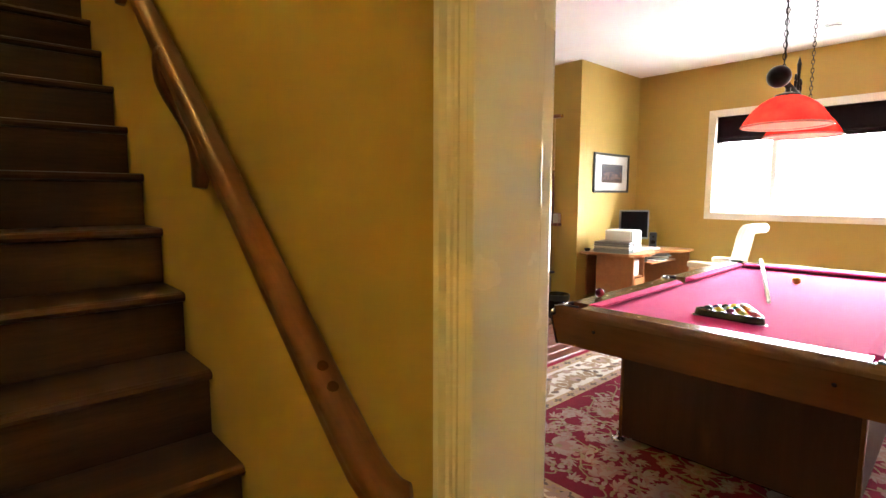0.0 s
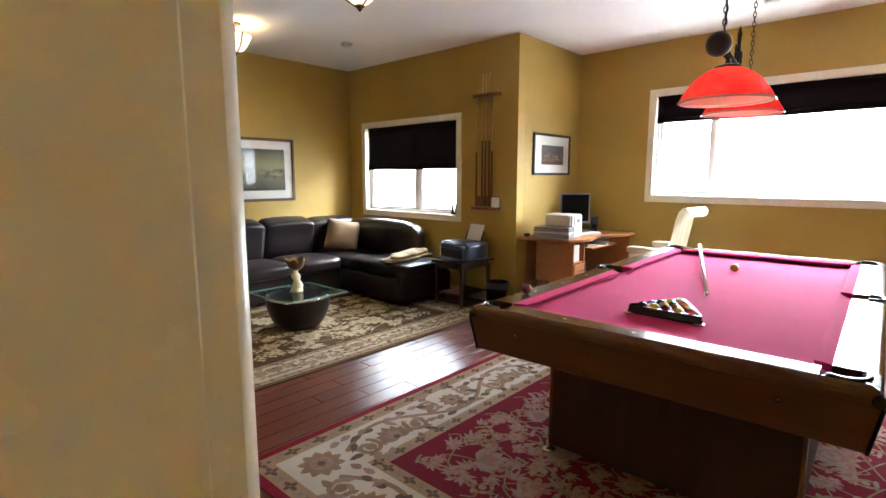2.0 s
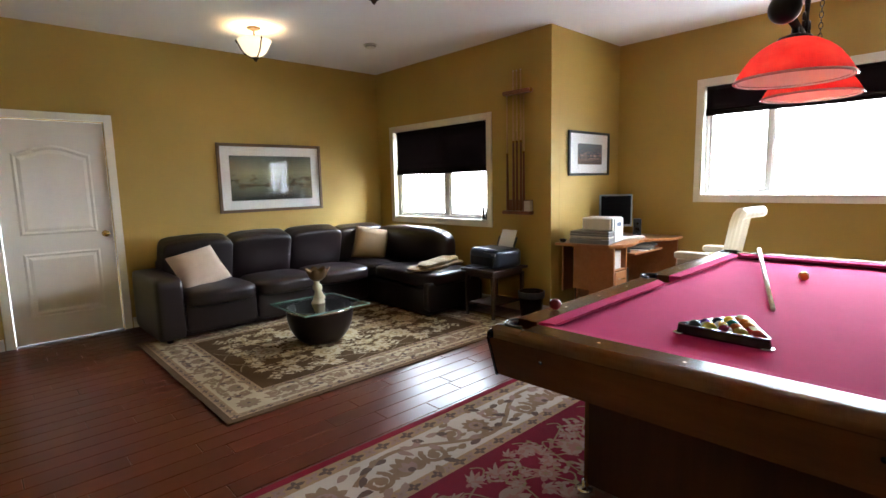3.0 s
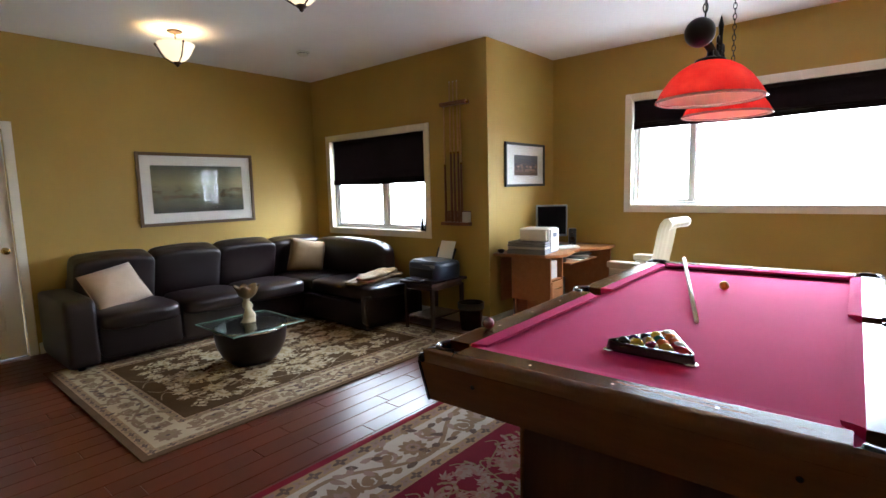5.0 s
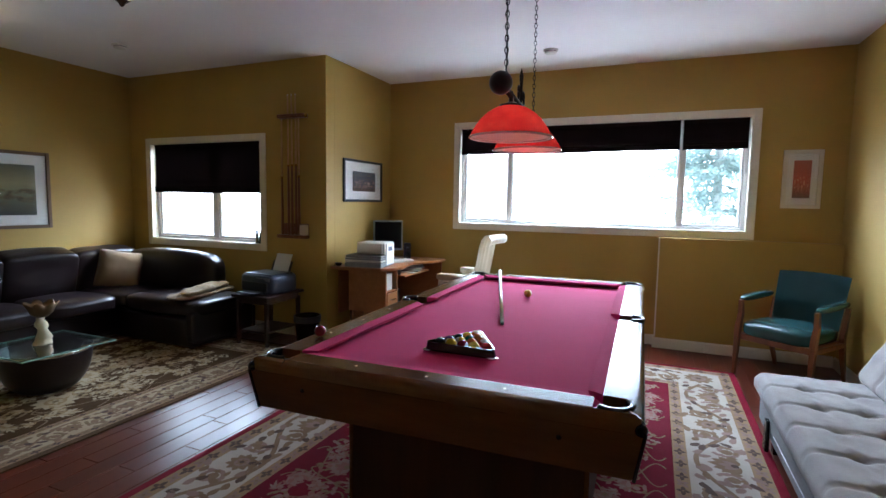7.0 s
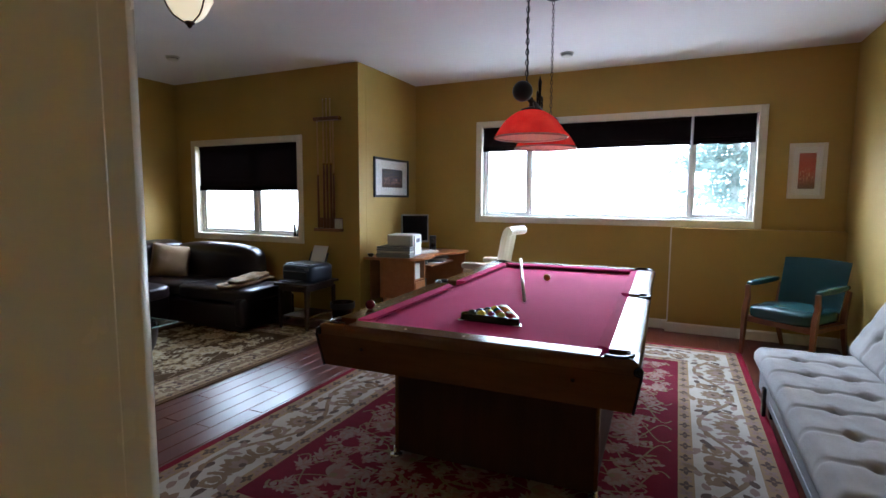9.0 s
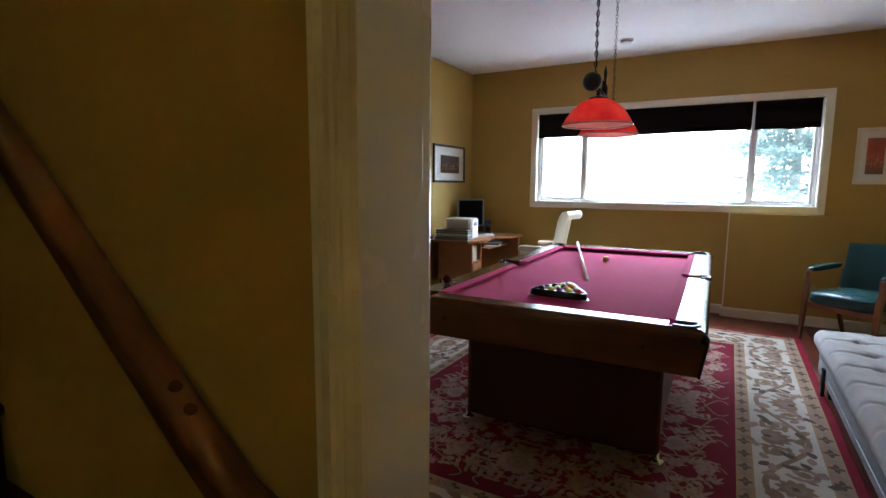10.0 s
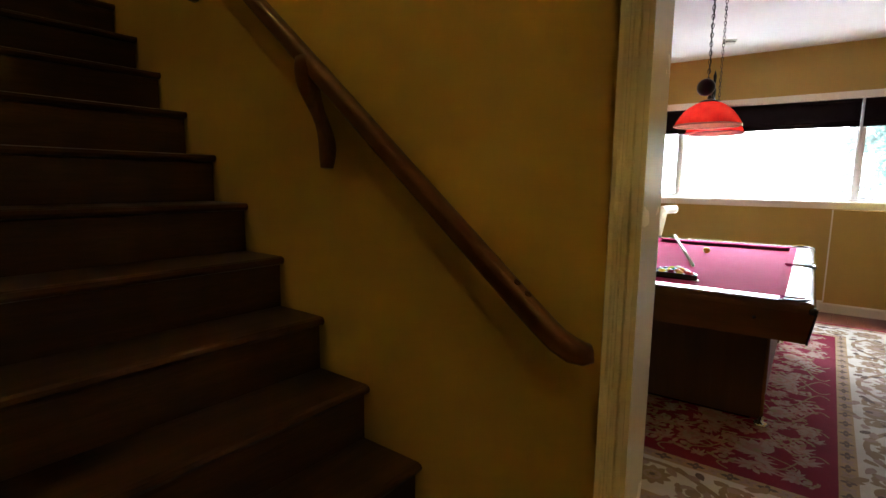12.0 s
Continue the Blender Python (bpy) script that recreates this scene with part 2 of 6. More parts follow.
# stair hall
wall_with_holes("wall_stair_upper", "x", XH, XR - XH, YD - T, Y1, CEIL + 0.12, 5.2, [], "painted wall of the upper stairwell")
wall_with_holes("wall_hall_west", "x", -1.35 - T, T, YD - T, Y1, 0, 5.2, [], "olive gold painted wall of the hall")
wall_with_holes("wall_hall_south", "y", YD - T, T, -1.35, XH, 0, 5.2, [], "olive gold painted wall of the hall")
wall_with_holes("wall_hall_north", "y", Y1 - T, T, -1.35, XH, 0, 5.2, [], "olive gold painted wall at the head of the stair")


def slab(name, x0, x1, y0, y1, z0, z1, material, label, category):
    return tagged(part(name, box(x0, x1, y0, y1, z0, z1), material), label, category, kind="structure")


slab("ceiling", XH + 0.004, X2 + T, YD - T, Y1 + T, CEIL, CEIL + 0.12, CEILING, "white painted flat ceiling", "ceiling")
slab("ceiling_lower_hall", -1.35, XH, YD - 0.0, 1.30, CEIL, CEIL + 0.12, CEILING, "white painted lower hall ceiling", "ceiling")
slab("ceiling_hall", -1.49, XR, YD - T, Y1, 5.2, 5.3, CEILING, "white painted stairwell ceiling", "ceiling")
floor = slab("floor", -1.49, X2 + T, YD - T, Y1 + T, -0.15, -0.006, SEAM, "dark red-brown hand-scraped wooden plank floor", "floor")

# ledge of the thicker lower wall under the large window
slab("wall_ledge", 6.545, X2, YD, 0.015, 0, 1.098, WALL, "olive gold painted low wall ledge under the window", "wall")
# narrow pale strip along the ledge's upright corner
slab("ledge_corner_trim", 6.540, 6.556, 0.006, 0.020, 0.11, 1.098, TRIM, "thin cream strip up the corner of the wall ledge", "trim")


def baseboard(x0, y0, x1, y1, nx, ny):
    """A skirting board from one floor point to another, standing out along (nx, ny)."""
    d = 0.014
    bm = bmesh.new()
    sec = [(0, 0), (d, 0), (d, 0.085), (d * 0.45, 0.098), (0, 0.102)]
    ends = []
    for x, y in ((x0, y0), (x1, y1)):
        ends.append([bm.verts.new((x + nx * u, y + ny * u, z)) for u, z in sec])
    for k in range(5):
        bm.faces.new((ends[0][k], ends[0][(k + 1) % 5], ends[1][(k + 1) % 5], ends[1][k]))
    bm.faces.new(ends[0])
    bm.faces.new(ends[1][::-1])
    bmesh.ops.recalc_face_normals(bm, faces=bm.faces[:])
    return tagged(part("baseboard", bm, TRIM), "cream painted wooden baseboard", "baseboard", kind="structure")


baseboard(X2, Y2 - 0.015, X2, 0.017, -1, 0)
baseboard(6.545, 0.033, 6.545, YD + 0.016, -1, 0)
baseboard(X1, Y2 + 0.02, X1, Y1 - 0.015, -1, 0)
baseboard(X1 - 0.014, Y2, X2 - 0.015, Y2, 0, -1)
baseboard(2.262, Y1, X1 - 0.002, Y1, 0, -1)
baseboard(XR + 0.016, Y1, 1.284, Y1, 0, -1)
baseboard(XR + 0.016, YD, 6.54, YD, 0, 1)
baseboard(XR, 0.42, XR, Y1 - 0.016, 1, 0)


# ---- doorway trim ----
def flat_trim(name, boxes, label, material=TRIM, bevel=0.004):
    bm = bmesh.new()
    for b in boxes:
        box(*b, bevel, 2, bm)
    return tagged(part(name, bm, material), label, "trim", kind="structure")


def moulded(name, y_in, y_out, z1, label):
    """Moulded casing on the hall side: one ribbed profile carried up from the floor."""
    w = y_out - y_in
    prof = [(0, 0.0), (0, 0.040), (0.16, 0.042), (0.20, 0.032), (0.27, 0.031), (0.31, 0.037), (0.40, 0.037), (0.44, 0.030), (0.50, 0.030), (0.54, 0.035), (0.62, 0.035), (0.67, 0.029), (0.74, 0.030), (0.79, 0.040), (0.93, 0.041), (1.0, 0.034), (1.0, 0.0)]
    bm = bmesh.new()
    lo = [bm.verts.new((XH + 0.0005 - h, y_in + u * w, 0)) for u, h in prof]
    hi = [bm.verts.new((XH + 0.0005 - h, y_in + u * w, z1)) for u, h in prof]
    n = len(prof)
    for k in range(n):
        bm.faces.new((lo[k], lo[(k + 1) % n], hi[(k + 1) % n], hi[k]))
    bm.faces.new(lo)
    bm.faces.new(hi[::-1])
    bmesh.ops.recalc_face_normals(bm, faces=bm.faces[:])
    return tagged(part(name, bm, TRIM), label, "trim", kind="structure")


moulded("door_casing_hall", YE + 0.0122, YE + 0.072, HEAD + 0.07, "cream moulded door casing on the hall side")
moulded("door_casing_hall_right", YO - 0.0004, YO - 0.060, HEAD + 0.07, "cream moulded door casing on the hall side")
def room_casing(name, y_in, y_out, z1, label):
    """Rounded casing on the room side, thickest a finger's width from the opening."""
    w = y_out - y_in
    prof = [(0.0, -0.009), (0.0, 0.016), (0.03, 0.022), (0.08, 0.0265), (0.15, 0.029), (0.24, 0.0285), (0.32, 0.025), (0.40, 0.020), (0.48, 0.018), (0.62, 0.0175), (0.80, 0.016), (0.93, 0.014), (1.0, 0.010), (1.0, 0.0005), (0.13, 0.0005), (0.13, -0.009)]
    bm = bmesh.new()
    lo = [bm.verts.new((XR + h, y_in + u * w, 0)) for u, h in prof]
    hi = [bm.verts.new((XR + h, y_in + u * w, z1)) for u, h in prof]
    n = len(prof)
    for k in range(n):
        bm.faces.new((lo[k], lo[(k + 1) % n], hi[(k + 1) % n], hi[k]))
    bm.faces.new(lo)
    bm.faces.new(hi[::-1])
    bmesh.ops.recalc_face_normals(bm, faces=bm.faces[:])
    ob = part(name, bm, TRIM)
    for poly in ob.data.polygons:
        poly.use_smooth = abs(poly.normal.z) < 0.5 and abs(poly.normal.y) < 0.97
    return tagged(ob, label, "trim", kind="structure")


room_casing("door_casing_room", YE + 0.004, YE + 0.072, HEAD + 0.07, "cream rounded door casing on the room side")
room_casing("door_casing_room_right", YO - 0.004, YO - 0.072, HEAD + 0.07, "cream rounded door casing on the room side")
flat_trim("door_casing_room_head", [(XR - 0.004, XR + 0.018, YO - 0.0038, YE + 0.0038, HEAD + 0.004, HEAD + 0.07)], "cream door casing head on the room side", bevel=0.007)
flat_trim("door_jamb", [(XH - 0.041, XR - 0.006, YE, YE + 0.0118, 0, HEAD), (XH - 0.041, XR - 0.006, YO, YO + 0.0118, 0, HEAD), (XH - 0.041, XR - 0.006, YO, YE + 0.0118, HEAD + 0.0002, HEAD + 0.0118)], "cream painted door jamb", bevel=0.002)
flat_trim("door_casing_hall_head", [(XH - 0.02, XH - 0.0005, YO - 0.068, YE + 0.068, HEAD + 0.0705, HEAD + 0.14)], "cream moulded door casing head")


# ---- windows ----
def window(name, x, hole, mullions, blind_to, label, splits, bar=0.017):
    y0, y1, z0, z1 = hole
    w = thing(name, label, "window", kind="structure")
    bm = bmesh.new()
    c = 0.062
    for b in ((x - 0.018, x + 0.001, y0 - c, y0, z0 - c, z1 + c), (x - 0.018, x + 0.001, y1, y1 + c, z0 - c, z1 + c),
              (x - 0.018, x + 0.001, y0, y1, z1, z1 + c), (x - 0.018, x + 0.001, y0, y1, z0 - c, z0)):
        box(*b, 0.004, 2, bm)
    part("window_casing", bm, TRIM, w)
    bm = bmesh.new()   # reveal lining
    for b in ((x - 0.017, x + 0.06, y0, y0 + 0.012, z0, z1), (x - 0.017, x + 0.06, y1 - 0.012, y1, z0, z1),
              (x - 0.017, x + 0.06, y0 + 0.012, y1 - 0.012, z1 - 0.012, z1)):
        box(*b, 0.002, 1, bm)
    part("window_lining", bm, TRIM, w)
    part("window_sill", box(x - 0.026, x + 0.06, y0 + 0.012, y1 - 0.012, z0, z0 + 0.016, 0.004), TRIM, w)
    bm = bmesh.new()
    f = 0.045
    for b in ((x + 0.06, x + 0.12, y0, y0 + f, z0, z1), (x + 0.06, x + 0.12, y1 - f, y1, z0, z1),
              (x + 0.06, x + 0.12, y0 + f, y1 - f, z0, z0 + f), (x + 0.06, x + 0.12, y0 + f, y1 - f, z1 - f, z1)):
        box(*b, 0.005, 2, bm)
    part("window_frame", bm, VINYL, w)
    edges = [y0 + f, *sorted(mullions), y1 - f]
    for m in mullions:
        part("mullion", box(x + 0.062, x + 0.118, m - bar, m + bar, z0 + f, z1 - f, 0.005), VINYL, w)
    for a, b in zip(edges, edges[1:]):
        a2, b2 = (a if a == edges[0] else a + bar), (b if b == edges[-1] else b - bar)
        s = 0.014 if b - a > 1.2 else 0.026
        bm = bmesh.new()
        for q in ((x + 0.075, x + 0.105, a2, a2 + s, z0 + f, z1 - f), (x + 0.075, x + 0.105, b2 - s, b2, z0 + f, z1 - f),
                  (x + 0.075, x + 0.105, a2 + s, b2 - s, z0 + f, z0 + f + s), (x + 0.075, x + 0.105, a2 + s, b2 - s, z1 - f - s, z1 - f)):
            box(*q, 0.003, 1, bm)
        sash = part("sash", bm, VINYL, w)
        pane = part("pane", box(x + 0.088, x + 0.092, a2 + s - 0.004, b2 - s + 0.004, z0 + f + s - 0.004, z1 - f - s + 0.004), GLASS, sash)
        pane.visible_shadow = False
    # fabric roman blinds, drawn part way down
    for k, (a, b) in enumerate(splits):
        bl = thing("roman_blind", "dark brown fabric roman blind, partly lowered", "blind", group="roman blinds on the windows")
        part("head_rail", box(x + 0.012, x + 0.05, a, b, z1 - 0.045, z1 - 0.013, 0.004), BLIND, bl)
        bm = bmesh.new()
        drop = z1 - 0.03 - blind_to
        rows, cols = 36, 30
        grid = []
        for i in range(rows + 1):
            s = i / rows
            z = z1 - 0.03 - drop * s
            row = []
            for j in range(cols + 1):
                u = j / cols
                fold = 0.010 * max(0, (s - 0.62) / 0.38) * abs(math.sin(s * math.pi * 7)) + 0.004 * noise.noise((u * 4 + k, s * 3, x))
                row.append(bm.verts.new((x + 0.028 - fold - 0.006, a + (b - a) * u, z + 0.006 * math.sin(u * 9 + k) * s * s)))
            grid.append(row)
        for i in range(rows):
            for j in range(cols):
                bm.faces.new((grid[i][j], grid[i][j + 1], grid[i + 1][j + 1], grid[i + 1][j]))
        bmesh.ops.solidify(bm, geom=bm.faces[:], thickness=0.003)
        part("fabric", bm, BLIND, bl, smooth=True)
        bm = bmesh.new()
        for q in range(3):
            z = blind_to + 0.014 + q * 0.022
            box(x + 0.0 - q * 0.002, x + 0.026, a + 0.003, b - 0.003, z - 0.012, z + 0.008, 0.006, 3, bm)
        part("folded_hem", bm, BLIND, bl, smooth=True)
    return w


window("window_1", X1, W1, [4.62], 1.472, "white vinyl slider window with cream casing", [(W1[0] + 0.016, W1[1] - 0.05)], 0.036)
window("window_2", X2, W2, [1.585, -0.145], 1.955, "wide white three-pane window with cream casing", [(-0.125, W2[1] - 0.02), (W2[0] + 0.03, -0.15)])

# ---- more materials ----
FELT = mat("burgundy_felt", (0.30, 0.016, 0.065), 0.95, 0, 0.15)
_n = Nodes(FELT)
_v = _n.coords()
_n.color(_n.ramp(_n.noise(_v, 2.2, 5), (0.3, (0.42, 0.014, 0.108)), (0.7, (0.48, 0.019, 0.126))))
_n.bump(_n.noise(_v, 900, 2), 0.15, 0.001)
_n.bsdf.inputs["Sheen Weight"].default_value = 0.06
_n.bsdf.inputs["Sheen Tint"].default_value = (1.0, 0.45, 0.6, 1)
TABLEWOOD = wood("table_walnut", (0.070, 0.027, 0.0085), (0.095, 0.037, 0.012), (0.125, 0.050, 0.0165), 0.22, (6, 0.8, 6), False, 0.12, 0.15, 0.02)
TABLEWOOD_LONG = wood("table_walnut_long", (0.070, 0.027, 0.0085), (0.095, 0.037, 0.012), (0.125, 0.050, 0.0165), 0.22, (0.8, 6, 6), False, 0.12, 0.15, 0.02)
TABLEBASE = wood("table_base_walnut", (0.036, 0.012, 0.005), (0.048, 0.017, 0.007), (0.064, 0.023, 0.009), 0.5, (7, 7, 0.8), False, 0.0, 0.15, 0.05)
for _m, _s in ((TABLEWOOD, 0.27), (TABLEWOOD_LONG, 0.27), (TABLEBASE, 0.15)):
    _m.node_tree.nodes["Principled BSDF"].inputs["Specular IOR Level"].default_value = _s
BLACKRUBBER = mat("black_plastic", (0.010, 0.010, 0.011), 0.18)
POCKET_SHADE = mat("pocket_black", (0.006, 0.006, 0.007), 0.6)
CHROME = mat("chrome", (0.75, 0.75, 0.76), 0.14, 1.0)
BRASS = mat("brass", (0.62, 0.42, 0.14), 0.25, 1.0)
BRONZE = mat("dark_bronze", (0.05, 0.03, 0.018), 0.42, 0.8)
BLACKIRON = mat("black_iron", (0.014, 0.012, 0.012), 0.3, 0.3)


def leather(name, a, b, rough, scale=60, strength=0.35):
    m = mat(name, a, rough)
    n = Nodes(m)
    v = n.coords()
    n.color(n.ramp(n.noise(v, 4, 5), (0.3, a), (0.7, b)))
    wr = n.mix(0.35, n.noise(v, scale * 4, 2, 0.5), n.noise(v, scale * 0.22, 4, 0.5))
    n.rough(n.spread(n.noise(v, 3), rough - 0.03, rough + 0.03))
    n.bump(wr, strength, 0.004)
    return m


LEATHER = leather("dark_brown_leather", (0.0105, 0.0055, 0.0057), (0.0155, 0.008, 0.0082), 0.31, 60, 0.12)
LEATHER.node_tree.nodes["Principled BSDF"].inputs["Specular IOR Level"].default_value = 0.55
TEAL = leather("teal_vinyl", (0.027, 0.075, 0.076), (0.035, 0.092, 0.092), 0.25, 40, 0.12)
CREAMLEATHER = leather("cream_leather", (0.62, 0.55, 0.40), (0.70, 0.62, 0.47), 0.45, 40, 0.15)


def cloth(name, a, b, scale=300, strength=0.4, rough=0.92):
    m = mat(name, a, rough, 0, 0.2)
    n = Nodes(m)
    v = n.coords()
    n.color(n.ramp(n.noise(v, 5, 6, 0.6), (0.3, a), (0.7, b)))
    wv = n.noise(v, scale, 2)
    n.bump(n.mix(0.5, wv, n.noise(v, 14, 5)), strength, 0.004)
    n.bsdf.inputs["Sheen Weight"].default_value = 0.3
    return m


LINEN = cloth("beige_linen", (0.50, 0.38, 0.28), (0.58, 0.46, 0.35))
TANCLOTH = cloth("tan_cloth", (0.20, 0.13, 0.066), (0.25, 0.168, 0.09))
THROW = cloth("tan_throw", (0.24, 0.155, 0.07), (0.37, 0.26, 0.13), 120, 0.8)
SUEDE = cloth("grey_suede", (0.29, 0.265, 0.245), (0.38, 0.35, 0.325), 500, 0.25)
CHARCOAL = cloth("charcoal_vinyl", (0.035, 0.033, 0.036), (0.05, 0.047, 0.05), 300, 0.2, 0.5)
BEECH = wood("desk_beech", (0.33, 0.125, 0.040), (0.39, 0.155, 0.052), (0.44, 0.19, 0.068), 0.32, (1.5, 10, 10), False, 0.0, 0.2, 0.05)
CHAIRWOOD = wood("chair_wood", (0.13, 0.045, 0.015), (0.21, 0.075, 0.025), (0.28, 0.11, 0.04), 0.35, (12, 12, 1.5))
DARKWOOD = wood("dark_stained_wood", (0.024, 0.009, 0.006), (0.04, 0.016, 0.009), (0.062, 0.025, 0.014), 0.5, (8, 8, 2))
BLACKWOOD = mat("espresso_bowl", (0.016, 0.008, 0.006), 0.35, 0.0, 0.3)
CUEWOOD = wood("cue_maple", (0.45, 0.27, 0.11), (0.56, 0.36, 0.17), (0.64, 0.44, 0.22), 0.3, (14, 14, 1))
CUEDARK = wood("cue_butt", (0.10, 0.035, 0.015), (0.18, 0.06, 0.025), (0.26, 0.1, 0.04), 0.3, (14, 14, 2))
WHITEPLASTIC = mat("white_plastic", (0.62, 0.61, 0.55), 0.4)
GREYPLASTIC = mat("grey_plastic", (0.22, 0.235, 0.25), 0.4)
DARKPLASTIC = mat("dark_plastic", (0.022, 0.024, 0.03), 0.35)
BLUEPLASTIC = mat("blue_grey_plastic", (0.040, 0.055, 0.085), 0.28)
SCREEN = mat("dark_screen", (0.004, 0.004, 0.005), 0.3, 0.0, 0.06)
PAPER = mat("paper", (0.75, 0.75, 0.73), 0.85)
MATBOARD = mat("mat_board", (0.80, 0.79, 0.77), 0.85)
CHAMPAGNE = mat("champagne_frame", (0.13, 0.08, 0.042), 0.42, 0.0, 0.3)
FRAMEBLACK = mat("black_frame", (0.012, 0.011, 0.011), 0.35)
FRAMECREAM = mat("cream_frame", (0.70, 0.66, 0.58), 0.4)
IVORY = mat("ivory_plaster", (0.66, 0.56, 0.36), 0.45)
ROSETTE = mat("antique_gold", (0.17, 0.105, 0.045), 0.35, 0.5)
DOORPAINT = paint("door_paint", (0.74, 0.71, 0.66), (0.78, 0.75, 0.70), 0.5, 60, 0.05)

TABLEGLASS = thin_glass("table_glass", (0.86, 0.94, 0.91))
GLASSEDGE = mat("polished_glass_edge", (0.22, 0.36, 0.31), 0.12, 0.0, 0.8)
PICGLASS = thin_glass("picture_glass", (0.98, 0.98, 0.98), 0.02, 0.013)
SHADE = mat("red_art_glass", (0.75, 0.03, 0.025), 0.16)
_n = Nodes(SHADE)
_v = _n.coords()
_c = _n.ramp(_n.noise(_v, 7, 4), (0.35, (0.74, 0.030, 0.028)), (0.62, (0.86, 0.07, 0.05)), (0.8, (0.92, 0.22, 0.06)))
_n.color(_c)
_t = _n.add("ShaderNodeBsdfTranslucent")
_n.link(_c, _t.inputs["Color"])
_m = _n.add("ShaderNodeMixShader", Fac=0.8)
_n.link(_n.bsdf.outputs[0], _m.inputs[1])
_n.link(_t.outputs[0], _m.inputs[2])
_n.link(_m.outputs[0], _n.t.nodes["Material Output"].inputs["Surface"])
LINING = mat("pale_rippled_lining", (0.74, 0.70, 0.72), 0.12)
_n = Nodes(LINING)
_n.bump(_n.noise(_n.coords((1, 1, 0.3)), 28, 3), 0.5, 0.01)
_t = _n.add("ShaderNodeBsdfTranslucent", Color=(0.85, 0.80, 0.78, 1))
_m = _n.add("ShaderNodeMixShader", Fac=0.82)
_n.link(_n.bsdf.outputs[0], _m.inputs[1])
_n.link(_t.outputs[0], _m.inputs[2])
_n.link(_m.outputs[0], _n.t.nodes["Material Output"].inputs["Surface"])
RIMGLASS = mat("clear_rim_glass", (0.9, 0.75, 0.75), 0.12)
RIMGLASS.node_tree.nodes["Principled BSDF"].inputs["Transmission Weight"].default_value = 0.6
LAMPGLASS = mat("alabaster_glass", (0.85, 0.78, 0.62), 0.35)
_b = LAMPGLASS.node_tree.nodes["Principled BSDF"]
_b.inputs["Emission Color"].default_value = (1.0, 0.78, 0.45, 1)
_b.inputs["Emission Strength"].default_value = 0.55


# ---- staircase ----
def staircase():
    st = thing("staircase", "dark brown wooden staircase with rounded nosings", "staircase", (0, 0, 0))
    x0, x1 = -0.168, XH - 0.001
    run, rise, y4, z4 = 0.2205, 0.188, 1.612, 1.066
    tread = riser = None
    for i in range(-1, 16):
        y, z = y4 + run * (i - 4), z4 + rise * (i - 4)
        if y > Y1 - 0.3:
            break
        m = Matrix.Translation((0, y, z))
        if tread is None:
            sec = [(0.02, -0.03), (0.006, -0.026), (0.0, -0.015), (0.005, -0.004), (0.018, 0.0), (run + 0.05, 0.0), (run + 0.05, -0.03)]
            bm = bmesh.new()
            a = [bm.verts.new((x0, v, w)) for v, w in sec]
            b = [bm.verts.new((x1, v, w)) for v, w in sec]
            for k in range(len(sec)):
                bm.faces.new((a[k], a[(k + 1) % len(sec)], b[(k + 1) % len(sec)], b[k]))
            bm.faces.new(a)
            bm.faces.new(b[::-1])
            bmesh.ops.recalc_face_normals(bm, faces=bm.faces[:])
            tread = part("tread", bm, STAIRWOOD, st, loc=m)
            riser = part("riser", box(x0, x1, 0.027, 0.045, -rise - 0.0005, -0.0305, 0.0015, 1), STAIRWOOD, st, loc=m)
        else:
            again(tread, m)
            again(riser, m)
    part("carriage", sweep([(0.30, 0.70, 0.02), (0.30, 4.30, 3.09)], [(-0.40, -0.25), (0.40, -0.25), (0.40, -0.13), (-0.40, -0.13)]), SEAM, st)
    return st


staircase()


DARKPLUG = mat("dark_plug", (0.048, 0.016, 0.006), 0.7, 0.0, 0.1)


